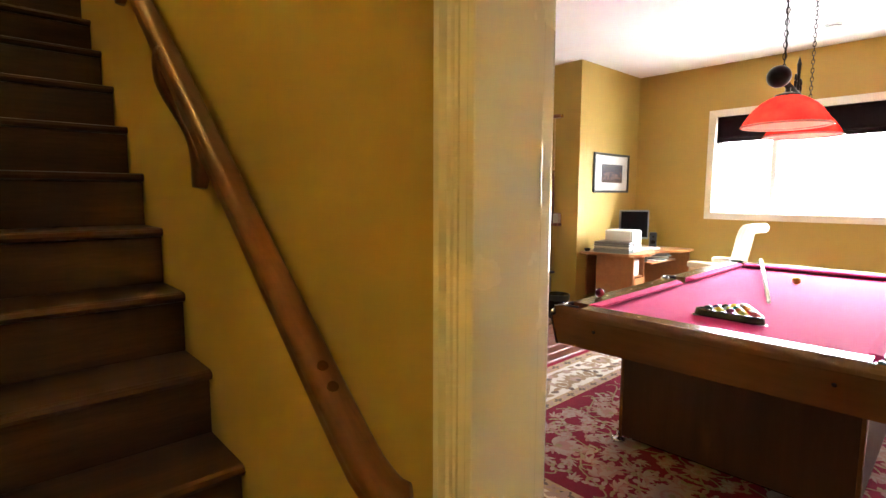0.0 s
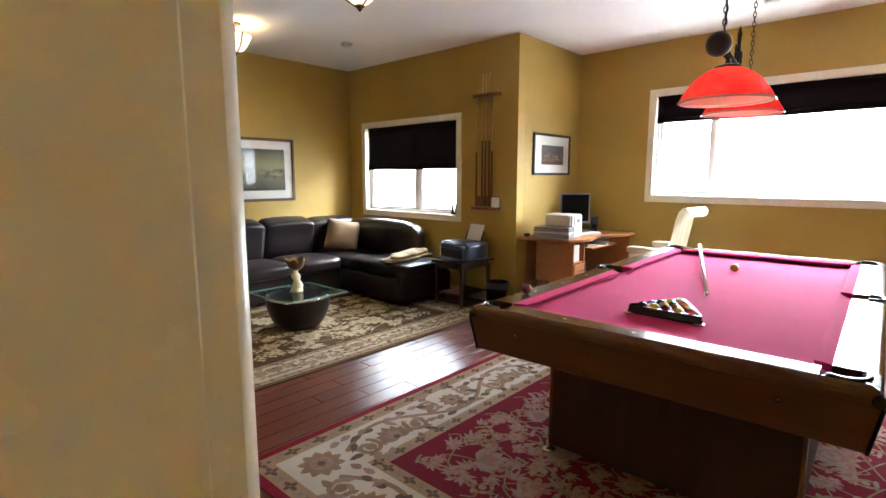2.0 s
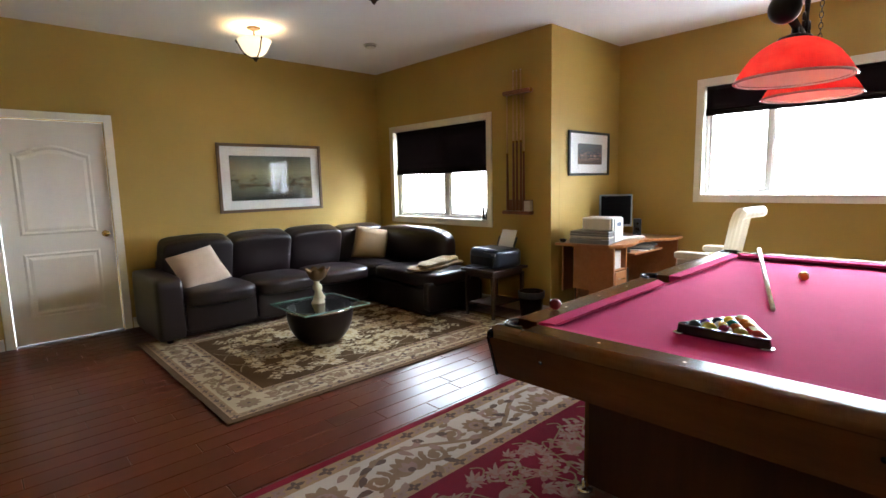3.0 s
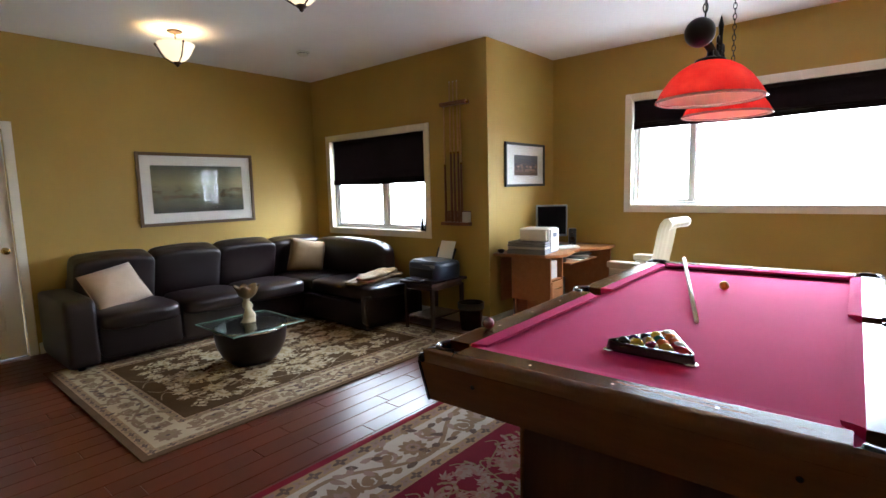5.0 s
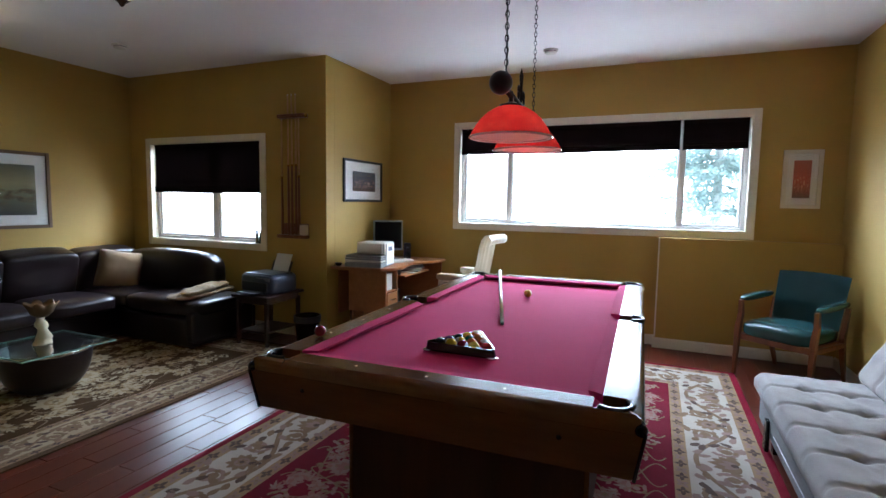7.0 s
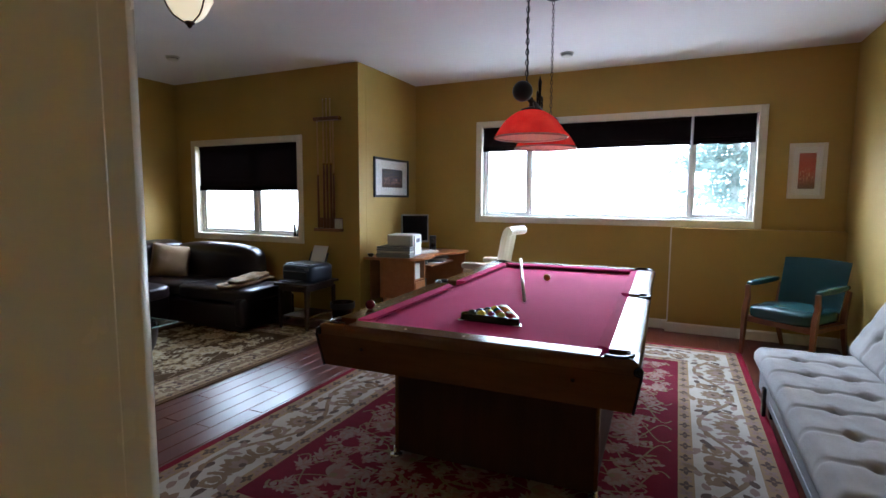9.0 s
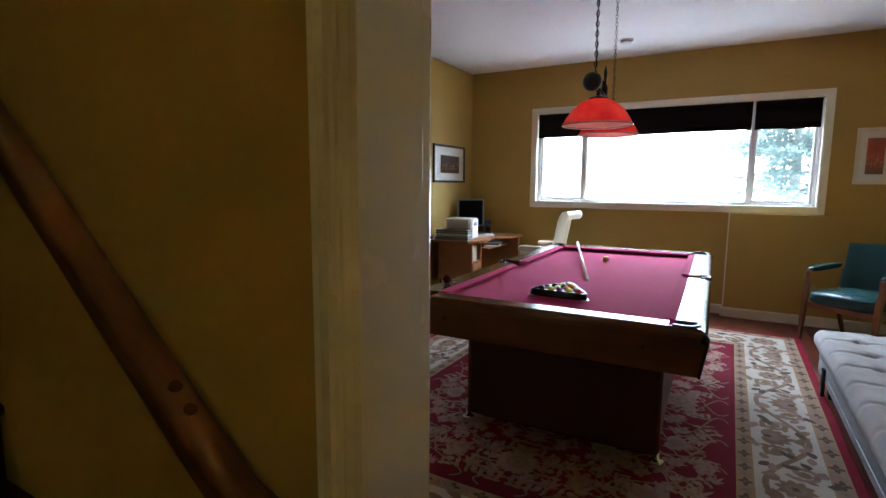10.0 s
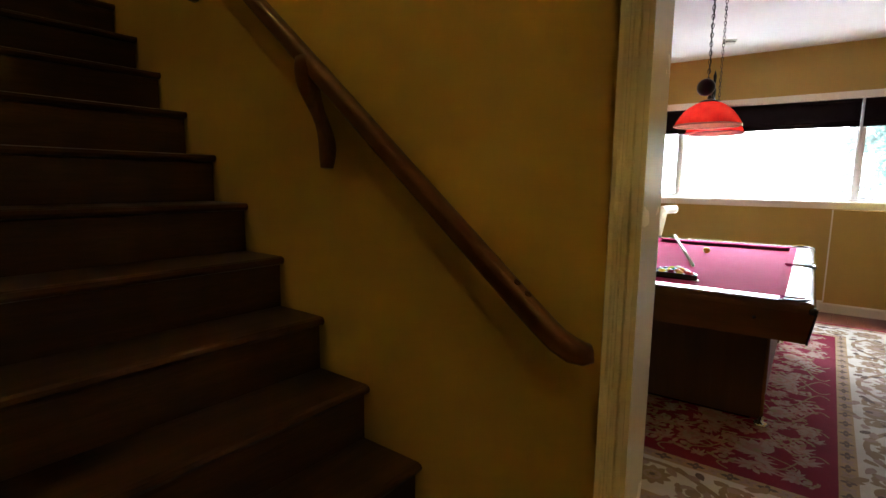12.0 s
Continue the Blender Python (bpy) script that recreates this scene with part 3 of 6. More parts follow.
def handrail():
    hr = thing("handrail", "honey-stained wooden handrail on shaped brackets", "handrail", (0, 0, 0))
    slope = 0.835
    pts = []
    for k in range(44):
        s = k / 43
        y = 0.60 + s * 3.4
        pts.append((0.845, y, 1.085 + slope * (y - 0.60)))
    lead = [(0.862, 0.424, 0.984), (0.852, 0.438, 0.982), (0.846, 0.46, 0.986), (0.845, 0.495, 1.002), (0.845, 0.53, 1.028), (0.845, 0.565, 1.056)]
    pts = lead + pts
    sec = []
    for k in range(32):
        q = 2 * math.pi * k / 32
        c, s = math.cos(q), math.sin(q)
        groove = 1 - 0.13 * math.exp(-((s + 0.18) / 0.22) ** 2)
        sec.append((0.0255 * math.copysign(abs(c) ** 0.75, c) * groove, 0.028 * math.copysign(abs(s) ** 0.75, s)))
    sc = [0.72, 0.9, 1.0] + [1.0] * (len(pts) - 3)
    part("rail", sweep(pts, sec, scales=sc), RAILWOOD, hr, smooth=True)
    for y in (0.588, 0.616):
        z = 1.085 + slope * (y - 0.60) + 0.012
        part("wood_plug", lathe([(0.0085, -0.003), (0.0085, 0.0008), (0.001, 0.001)], 14), DARKPLUG, hr, "dark round wood plug", loc=pose(0.840, y - 0.018, z + 0.0095, 40, 0, 0))
    for y in (1.36, 2.15, 2.94):
        zt = 1.085 + slope * (y - 0.60) - 0.036
        bm = bmesh.new()
        prof = []
        for k in range(17):
            q = k / 16
            prof.append((0.847 + 0.056 * (0.5 - 0.5 * math.cos(math.pi * min(q * 1.15, 1))) - 0.008 * math.sin(2 * math.pi * q), -0.33 * q, 0.034 - 0.014 * q + 0.005 * math.sin(3 * math.pi * q)))
        sq = [(0.021 * math.copysign(abs(math.cos(h)) ** 0.5, math.cos(h)), 0.024 * math.copysign(abs(math.sin(h)) ** 0.5, math.sin(h))) for h in [2 * math.pi * (k + 0.5) / 16 for k in range(16)]]
        sweep([(x, y - 0.012 + d * 0.05, zt + d + 0.03) for x, d, w in prof], sq, bm, (0, 1, 0), [w / 0.026 for x, d, w in prof])
        part("bracket", bm, RAILWOOD, hr, "shaped wooden wall bracket", True)
    return hr


handrail()


# ---- panelled door ----
def panel_door():
    d = thing("door_1", "closed cream two-panel door with an arched upper panel", "door", kind="structure")
    x0, x1, z1 = 1.366, 2.179, 1.99
    y = Y1 + 0.03
    part("door_slab", box(x0, x1, y, y + 0.035, 0.008, z1, 0.002), DOORPAINT, d)

    def panel(a, b, c, e, arch, name):
        outline = [(a, c), (b, c)]
        n = 14
        for k in range(n + 1):
            u = k / n
            outline.append((b + (a - b) * u, e + arch * math.sin(math.pi * u) ** 1.4))
        bm = bmesh.new()
        cx, cz = (a + b) / 2, (c + e) / 2
        rings = []
        for inset, dy in ((0.0, 0.0), (0.016, -0.010), (0.034, -0.003), (0.060, -0.012)):
            kx, kz = 1 - inset / ((b - a) / 2), 1 - inset / ((e - c) / 2)
            rings.append([bm.verts.new((cx + (px - cx) * kx, y - 0.0005 + dy, cz + (pz - cz) * kz)) for px, pz in outline])
        m = len(outline)
        for p, q in zip(rings, rings[1:]):
            for k in range(m):
                bm.faces.new((p[k], p[(k + 1) % m], q[(k + 1) % m], q[k]))
        bm.faces.new(rings[-1])
        bmesh.ops.recalc_face_normals(bm, faces=bm.faces[:])
        part(name, bm, DOORPAINT, d)

    panel(x0 + 0.12, x1 - 0.12, 0.98, 1.70, 0.075, "upper_panel")
    panel(x0 + 0.12, x1 - 0.12, 0.24, 0.82, 0.0, "lower_panel")
    part("door_knob", lathe([(0.031, 0), (0.031, 0.006), (0.011, 0.012), (0.011, 0.034), (0.026, 0.042), (0.030, 0.056), (0.024, 0.068), (0.004, 0.071)], 20), BRASS, d, "polished brass door knob", True, pose(2.115, y, 0.955, 90, 0, 0))
    c = 0.068
    for name, b in (("door_casing", (x0 - 0.006 - c, x0 - 0.006, Y1 - 0.018, Y1 + 0.001, 0, z1 + 0.006 + c)), ("door_casing", (x1 + 0.006, x1 + 0.006 + c, Y1 - 0.018, Y1 + 0.001, 0, z1 + 0.006 + c)), ("door_casing", (x0 - 0.006, x1 + 0.006, Y1 - 0.018, Y1 + 0.001, z1 + 0.006, z1 + 0.006 + c))):
        part(name, box(*b, 0.006, 2), TRIM, d)
    return d


panel_door()


# ---- pool table ----
TX0, TX1, TY0, TY1 = 2.616, 5.306, 0.0825, 1.4825     # outer edge of the rails
TCX, TCY = (TX0 + TX1) / 2, (TY0 + TY1) / 2
CLOTH, RAILTOP = 0.772, 0.812


def pool_table():
    t = thing("pool_table", "walnut pool table with burgundy cloth and black pockets", "pool table", (TCX, TCY, 0), 1.4)
    L, W = (TX1 - TX0) / 2, (TY1 - TY0) / 2
    rw, cw = 0.125, 0.05            # wooden rail, rubber cushion
    # bed
    part("bed", box(-L + 0.10, L - 0.10, -W + 0.10, W - 0.10, CLOTH - 0.05, CLOTH, 0), FELT, t, "burgundy cloth bed")
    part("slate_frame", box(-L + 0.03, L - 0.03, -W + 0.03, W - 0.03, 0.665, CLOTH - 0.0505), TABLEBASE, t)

    def rail(name, horizontal, sign, a, b):
        """Top rail between two pockets, profile rounded on the outer edge."""
        prof = [(0.0, -0.045)] + [(-0.040 * (1 - math.cos(q * math.pi / 16)), -0.030 * (1 - math.sin(q * math.pi / 16))) for q in range(9)] + [(-rw, 0.0), (-rw, -0.045)]
        bm = bmesh.new()
        ends = []
        for s in (a, b):
            row = []
            for u, z in prof:
                o = ((L if horizontal == "y" else W) + u) * sign
                row.append(bm.verts.new((o, s, RAILTOP + z) if horizontal == "y" else (s, o, RAILTOP + z)))
            ends.append(row)
        n = len(prof)
        for k in range(n):
            bm.faces.new((ends[0][k], ends[0][(k + 1) % n], ends[1][(k + 1) % n], ends[1][k]))
        bm.faces.new(ends[0])
        bm.faces.new(ends[1][::-1])
        bmesh.ops.recalc_face_normals(bm, faces=bm.faces[:])
        r = part(name, bm, TABLEWOOD if horizontal == "y" else TABLEWOOD_LONG, t)
        # cloth covered cushion, with slanted ends towards the pockets
        prof = [(-rw + 0.0005, -0.002), (-rw - 0.028, -0.004), (-rw - cw, -0.008), (-rw - cw + 0.004, -0.020), (-rw + 0.0005, -0.034)]
        bm = bmesh.new()
        ends = []
        for s, dirn in ((a, 1), (b, -1)):
            row = []
            for u, z in prof:
                o = ((L if horizontal == "y" else W) + u) * sign
                s2 = s + dirn * (0.012 + 0.7 * (-u - rw))
                row.append(bm.verts.new((o, s2, RAILTOP + z) if horizontal == "y" else (s2, o, RAILTOP + z)))
            ends.append(row)
        n = len(prof)
        for k in range(n):
            bm.faces.new((ends[0][k], ends[0][(k + 1) % n], ends[1][(k + 1) % n], ends[1][k]))
        bm.faces.new(ends[0])
        bm.faces.new(ends[1][::-1])
        bmesh.ops.recalc_face_normals(bm, faces=bm.faces[:])
        part("cushion", bm, FELT, r, "burgundy cloth cushion")
        # inlaid sights
        m = 3
        for q in range(1, m + 1):
            s = a + (b - a) * q / (m + 1)
            o = ((L if horizontal == "y" else W) - rw * 0.62) * sign
            at = (o, s, RAILTOP) if horizontal == "y" else (s, o, RAILTOP)
            part("sight", lathe([(0.0055, -0.002), (0.0055, 0.0006), (0.0005, 0.0008)], 10), IVORY, r, loc=at)

    pc = 0.148
    for sg in (-1, 1):
        rail("end_rail", "y", sg, -W + pc, W - pc)
        rail("side_rail", "x", sg, -L + pc, -0.062)
        rail("side_rail", "x", sg, 0.062, L - pc)
    # aprons, leaning inwards towards the floor
    zt, zb, lean = RAILTOP - 0.0455, 0.615, 0.024

    def apron(along_y, sg):
        bm = bmesh.new()
        rows = []
        for z, d in ((zt, 0.0), (zb, lean)):
            half = (W if along_y else L) - 0.005 - d
            for back in (0.0, 0.028):
                o = sg * ((L if along_y else W) - d - back)
                rows.append([bm.verts.new((o, e, z) if along_y else (e, o, z)) for e in (-half, half)])
        a, b, c, d = rows
        for q in ((a, c), (c, d), (d, b), (b, a)):
            bm.faces.new((q[0][0], q[0][1], q[1][1], q[1][0]))
        for e in (0, 1):
            bm.faces.new((a[e], b[e], d[e], c[e]))
        bmesh.ops.recalc_face_normals(bm, faces=bm.faces[:])
        bmesh.ops.bevel(bm, geom=bm.edges[:], offset=0.003, segments=2, affect="EDGES")
        return bm

    for sg in (-1, 1):
        part("apron", apron(True, sg), TABLEWOOD, t)
        part("apron", apron(False, sg), TABLEWOOD_LONG, t)
        for y in (-W * 0.66, W * 0.66):
            part("bolt_cap", lathe([(0.009, -0.001), (0.008, 0.002), (0.001, 0.003)], 12), BLACKRUBBER, t, loc=pose(sg * (L - 0.0078), y, 0.715, 0, 90 * sg, 0))
    # black corner castings
    for sx in (-1, 1):
        for sy in (-1, 1):
            bm = bmesh.new()
            box(sx * L - 0.032 if sx > 0 else sx * L - 0.003, sx * L + 0.003 if sx > 0 else sx * L + 0.032, sy * W - 0.0045 if sy > 0 else sy * W - 0.006, sy * W + 0.006 if sy > 0 else sy * W + 0.0045, 0.611, RAILTOP - 0.045, 0.003, 2, bm)
            for v in bm.verts:
                if v.co.z < 0.7:
                    v.co.x -= sx * lean
                    v.co.y -= sy * lean
            part("corner_cap", bm, BLACKRUBBER, t)
            knob = bmesh.new()
            bmesh.ops.create_uvsphere(knob, u_segments=14, v_segments=10, radius=0.019)
            part("corner_knob", knob, BLACKRUBBER, t, "rounded black corner bumper", True, (sx * (L - 0.011), sy * (W - 0.011), RAILTOP - 0.036))
    # corner castings flush with the rails, hollowed round the pocket
    def casting(sx, sy, end_side):
        r, c = 0.058, 0.092
        bend = [(L - 0.04 + 0.04 * math.sin(q), W - 0.04 + 0.04 * math.cos(q)) for q in (0.0, 0.26, 0.52, math.pi / 4, 1.05, 1.31, math.pi / 2)]
        hollow = [(L - c + r * math.cos(q), W - c + r * math.sin(q)) for q in [radians(-38 + 83 * k / 8) for k in range(17)]]
        if end_side:
            out, inn = bend[3:] + [(L, W - pc)], hollow[:9]
        else:
            out, inn = [(L - pc, W)] + bend[:4], hollow[8:]
        bm = bmesh.new()
        levels = []
        for inset, z in ((0.0, -0.046), (0.0, -0.028), (0.004, -0.014), (0.012, -0.004), (0.026, 0.0015)):
            row = [bm.verts.new((sx * min(x, L - inset), sy * min(y, W - inset), RAILTOP + z)) for x, y in out]
            levels.append(row + [bm.verts.new((sx * x, sy * y, RAILTOP + z)) for x, y in inn])
        n = len(levels[0])
        bm.faces.new(levels[-1])
        bm.faces.new(levels[0][::-1])
        for lo, hi in zip(levels, levels[1:]):
            for k in range(n):
                bm.faces.new((lo[k], lo[(k + 1) % n], hi[(k + 1) % n], hi[k]))
        bmesh.ops.triangulate(bm, faces=[f for f in bm.faces if len(f.verts) > 4])
        bmesh.ops.recalc_face_normals(bm, faces=bm.faces[:])
        return bm

    places = [(sx * (L - 0.092), sy * (W - 0.092), math.atan2(sy, sx)) for sx in (-1, 1) for sy in (-1, 1)] + [(0, sy * (W - 0.062), math.radians(90) * sy) for sy in (-1, 1)]
    for i, (x, y, ang) in enumerate(places):
        r = 0.055
        span = 3.0 if i < 4 else 3.2
        if i < 4:
            sx, sy = (1 if x > 0 else -1), (1 if y > 0 else -1)
            part("rail_corner", casting(sx, sy, True), TABLEWOOD, t, "walnut rail end round the pocket")
            part("corner_casting", casting(sx, sy, False), BLACKRUBBER, t, "glossy black pocket casting")
            seam = Vector((sx * (L - 0.048), sy * (W - 0.048), RAILTOP + 0.0016))
            part("metal_joint", sweep([seam, (sx * (L - 0.027), sy * (W - 0.027), RAILTOP + 0.0015), (sx * (L - 0.014), sy * (W - 0.014), RAILTOP - 0.004)], [(-0.002, 0), (0.002, 0), (0.001, 0.0015), (-0.001, 0.0015)]), CHROME, t, "thin bright metal joint")
        arc = [(r * math.cos(ang - span / 2 + span * k / 22), r * math.sin(ang - span / 2 + span * k / 22), 0) for k in range(23)]
        p = part("pocket", sweep(arc, [(-0.005, -0.04), (0.005, -0.04), (0.012, -0.002), (0.009, 0.007), (-0.004, 0.008), (-0.009, -0.002)]), BLACKRUBBER, t, smooth=True, loc=(x, y, RAILTOP))
        # flat black disc on the uncut cloth stands for the pocket's dark depth
        part("pocket_bag", lathe([(r + 0.004, 0.0008), (r + 0.002, 0.0012)], 24), POCKET_SHADE, p, loc=(0, 0, CLOTH - RAILTOP + 0.0012))
    # cabinet
    bx, by = 0.925, 0.512
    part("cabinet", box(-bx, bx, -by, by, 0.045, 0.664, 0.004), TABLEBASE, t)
    for sx in (-1, 1):
        for sy in (-1, 1):
            part("corner_post", box(sx * bx - 0.03, sx * bx + 0.006, sy * by - 0.012, sy * by + 0.006, 0.03, 0.632, 0.004) if sx > 0 else box(sx * bx - 0.006, sx * bx + 0.03, sy * by - 0.012, sy * by + 0.006, 0.03, 0.632, 0.004), TABLEWOOD, t)
            part("levelling_foot", lathe([(0.036, 0.0), (0.038, 0.006), (0.030, 0.016), (0.012, 0.022), (0.012, 0.05)], 20), CHROME, t, "chrome levelling foot", True, (sx * (bx - 0.0), sy * (by + 0.005), 0.0155))
    part("plinth", box(-bx + 0.05, bx - 0.05, -by + 0.05, by - 0.05, 0.016, 0.0455), BLACKRUBBER, t)
    return t


pool_table()


def ball_mesh(color, stripe):
    m = mat("ball_enamel", color, 0.08)
    bm = bmesh.new()
    bmesh.ops.create_uvsphere(bm, u_segments=20, v_segments=12, radius=0.0257)
    mats = [m]
    if stripe:
        mats.append(IVORY)
        for f in bm.faces:
            if abs(f.calc_center_median().z) > 0.016:
                f.material_index = 1
    return bm, mats


def billiard_ball(x, y, z, color, stripe, label, turn=(0, 0, 0)):
    bm, mats = ball_mesh(color, stripe)
    b = part("billiard_ball", bm, mats, smooth=True, loc=pose(x, y, z, *turn))
    return tagged(b, label, "billiard ball", "billiard balls")


R = 0.0257
COLORS = [((0.65, 0.42, 0.03), "yellow"), ((0.02, 0.04, 0.25), "blue"), ((0.55, 0.03, 0.02), "red"), ((0.08, 0.02, 0.12), "purple"), ((0.62, 0.16, 0.02), "orange"), ((0.02, 0.13, 0.05), "green"), ((0.22, 0.02, 0.03), "maroon"), ((0.008, 0.008, 0.008), "black")]
# triangle, its row of five along the near edge and apex towards the window
BX, BY = 3.112, 0.788
k = 0
order = [7, 0, 6, 0, 2, 3, 0, 4, 2, 7, 5, 4, 0, 4, 4]
banded = {2, 3, 5, 6, 8, 12, 13, 14}
for row in range(5):
    for j in range(5 - row):
        y = BY + (2 - row / 2 - j) * 2 * R * 1.01
        x = BX + 0.029 + row * R * 1.75
        col, word = COLORS[order[k]]
        striped = k in banded
        billiard_ball(x, y, CLOTH + 0.0007 + R, col, striped, "glossy %s %s billiard ball in the triangle rack" % ("striped" if striped else "solid", word), (random.uniform(0, 180), random.uniform(0, 180), 0))
        k += 1
billiard_ball(4.53, 0.835, CLOTH + 0.0007 + R, (0.62, 0.30, 0.05), True, "orange striped billiard ball alone on the cloth", (60, 30, 0))
billiard_ball(2.955, 1.385, RAILTOP + R + 0.0005, (0.13, 0.012, 0.018), False, "dark red billiard ball on the side rail")


def triangle_rack():
    t = thing("triangle_rack", "black plastic triangle rack round the racked balls", "ball rack", (BX, BY, CLOTH + 0.0008))
    a, h = 0.160, 0.271
    pts = []
    corners = [(-0.012, a), (-0.012, -a), (h, 0.0)]
    for i, (x, y) in enumerate(corners):
        px, py = corners[i - 1]
        nx, ny = corners[(i + 1) % 3]
        d0 = Vector((px - x, py - y)).normalized() * 0.034
        d1 = Vector((nx - x, ny - y)).normalized() * 0.034
        c = Vector((x, y))
        for s in range(6):
            u = s / 5
            q = (c + d0) * (1 - u) ** 2 + c * 2 * u * (1 - u) + (c + d1) * u ** 2
            pts.append((q.x, q.y, 0.022))
    part("frame", sweep(pts, [(-0.004, -0.022), (0.006, -0.022), (0.008, -0.015), (0.003, 0.012), (0.003, 0.016), (-0.003, 0.016)], closed=True), BLACKRUBBER, t, smooth=False)
    for x, y in ((-0.004, a - 0.018), (-0.004, -a + 0.018), (h - 0.012, 0)):
        part("corner_guard", lathe([(0.024, 0.0), (0.025, 0.003), (0.020, 0.006)], 16), CHROME, t, "bright corner guard", loc=(x, y, 0.0))
    return t


triangle_rack()


def cue(name, label, length=1.45, category="pool cue", group=""):
    c = thing(name, label, category, group=group)
    part("shaft", lathe([(0.006, length - 0.012), (0.0095, length * 0.5)], 12, caps=True), CUEWOOD, c, smooth=True)
    part("butt", lathe([(0.0098, length * 0.5), (0.0145, 0.03), (0.0145, 0.012), (0.011, 0.0)], 12), CUEDARK, c, "dark stained butt", True)
    part("joint", lathe([(0.0102, length * 0.5 - 0.008), (0.0102, length * 0.5 + 0.008)], 12), BRASS, c)
    part("tip", lathe([(0.006, length - 0.012), (0.0055, length)], 10), WHITEPLASTIC, c)
    return c


def rest_cue():
    c = thing("short_cue", "pale cue lying across the cloth and end rail", "pool cue")
    a, b = Vector((3.70, 0.775, CLOTH + 0.0105)), Vector((5.32, 1.268, RAILTOP + 0.016))
    part("shaft", sweep([a, a.lerp(b, 0.5), b], ring(0.0145, 12), scales=[0.66, 0.8, 1.0]), IVORYWOOD, c, smooth=True)
    d = (b - a).normalized()
    part("ferrule", sweep([a - d * 0.016, a - d * 0.0002], ring(0.0094, 12)), WHITEPLASTIC, c, smooth=True)
    return c


IVORYWOOD = wood("pale_cue", (0.60, 0.55, 0.47), (0.68, 0.63, 0.55), (0.72, 0.68, 0.6), 0.25, (3, 3, 3))
rest_cue()


# ---- billiard lamp over the table ----
FROSTED = mat("frosted_bulb", (0.8, 0.76, 0.7), 0.4)
FROSTED.node_tree.nodes["Principled BSDF"].inputs["Emission Color"].default_value = (1.0, 0.8, 0.5, 1)
FROSTED.node_tree.nodes["Principled BSDF"].inputs["Emission Strength"].default_value = 2.5


def billiard_lamp():
    lamp = thing("billiard_lamp", "two red glass shades on a black iron bar hung by chains", "pendant lamp", (3.66, 0.748, 0), 5.6)
    lamp.matrix_basis = lamp.matrix_basis @ Matrix.Translation((-3.66, 0, 0))
    for i, (x, r) in enumerate(((3.66, 0.205), (4.27, 0.205))):
        zr = 1.735
        outer = [(r, 0.0), (r * 0.985, 0.012), (r * 0.93, 0.034), (r * 0.86, 0.058), (r * 0.74, 0.092), (r * 0.58, 0.122), (r * 0.40, 0.145), (r * 0.22, 0.158)]
        inner = [(a - 0.005, b - 0.003) for a, b in reversed(outer)]
        bm = lathe(outer + inner, 48, caps=False)
        bm.faces.ensure_lookup_table()
        for f in bm.faces[48 * (len(outer) - 1):]:
            f.material_index = 1
        s = part("shade", bm, [SHADE, LINING], lamp, "glossy red glass shade", True, (x, 0, zr))
        part("rim", lathe([(r + 0.001, -0.004), (r + 0.006, 0.0), (r + 0.002, 0.007), (r - 0.008, 0.007), (r - 0.012, 0.0)], 48, caps=False), RIMGLASS, s, "clear rippled glass rim", True)
        part("gallery", lathe([(0.062, 0.152), (0.058, 0.162), (0.030, 0.170), (0.014, 0.178), (0.012, 0.215)], 24), BLACKIRON, s, smooth=True)
        part("bulb_globe", lathe([(0.012, 0.15), (0.028, 0.12), (0.034, 0.09), (0.026, 0.062), (0.006, 0.052)], 20), FROSTED, s, "lit frosted bulb", True)
    part("bar", tube([(3.40, 0, 1.943), (4.55, 0, 1.943)], 0.016, 12), BLACKIRON, lamp, smooth=True)
    for x in (3.385, 4.565):
        bm = bmesh.new()
        bmesh.ops.create_uvsphere(bm, u_segments=24, v_segments=14, radius=0.053)
        part("ball_finial", bm, BLACKIRON, lamp, smooth=True, loc=(x, 0, 1.943))
    for x in (3.66, 4.27):
        part("arm", tube([(x, 0, 1.955), (x - 0.02, 0, 1.94), (x, 0, 1.93)], 0.012, 8), BLACKIRON, lamp)
    # scroll ornaments between the shades
    for x, s in ((3.90, 1), (4.04, -1)):
        pts = []
        for k in range(26):
            a = k / 25 * 4.6
            rr = 0.012 + 0.055 * k / 25
            pts.append((x + s * rr * math.cos(a) * 0.7, 0, 1.99 + rr * math.sin(a) + 0.04 * k / 25))
        part("scroll", tube(pts, 0.006, 6), BLACKIRON, lamp)
    part("spear", sweep([(3.965, 0, 1.965), (3.965, 0, 2.06), (3.965, 0, 2.11), (3.965, 0, 2.15)], ring(0.012, 8), up=(0, 1, 0), scales=[0.7, 0.7, 1.0, 0.12]), BLACKIRON, lamp)
    for x in (3.50, 4.50):
        link = None
        n = 30
        z0, z1 = 1.965, CEIL - 0.03
        step = (z1 - z0) / n
        loop = [(0.0085 * math.cos(2 * math.pi * k / 12), 0, 0.5 * step * 1.28 * math.sin(2 * math.pi * k / 12)) for k in range(12)]
        chain = part("chain", sweep(loop, ring(0.0024, 5), up=(0, 1, 0.01), closed=True), BLACKIRON, lamp, loc=pose(x, 0, z0 + step / 2, 0, 0, 0))
        for q in range(1, n):
            o = again(chain, pose(0, 0, q * step, 0, 0, 90 * (q % 2)), chain)
            o.name = "link"
        part("canopy", lathe([(0.004, -0.03), (0.02, -0.026), (0.05, -0.014), (0.058, -0.002), (0.058, 0.0)], 24), BLACKIRON, lamp, smooth=True, loc=(x, 0, CEIL))
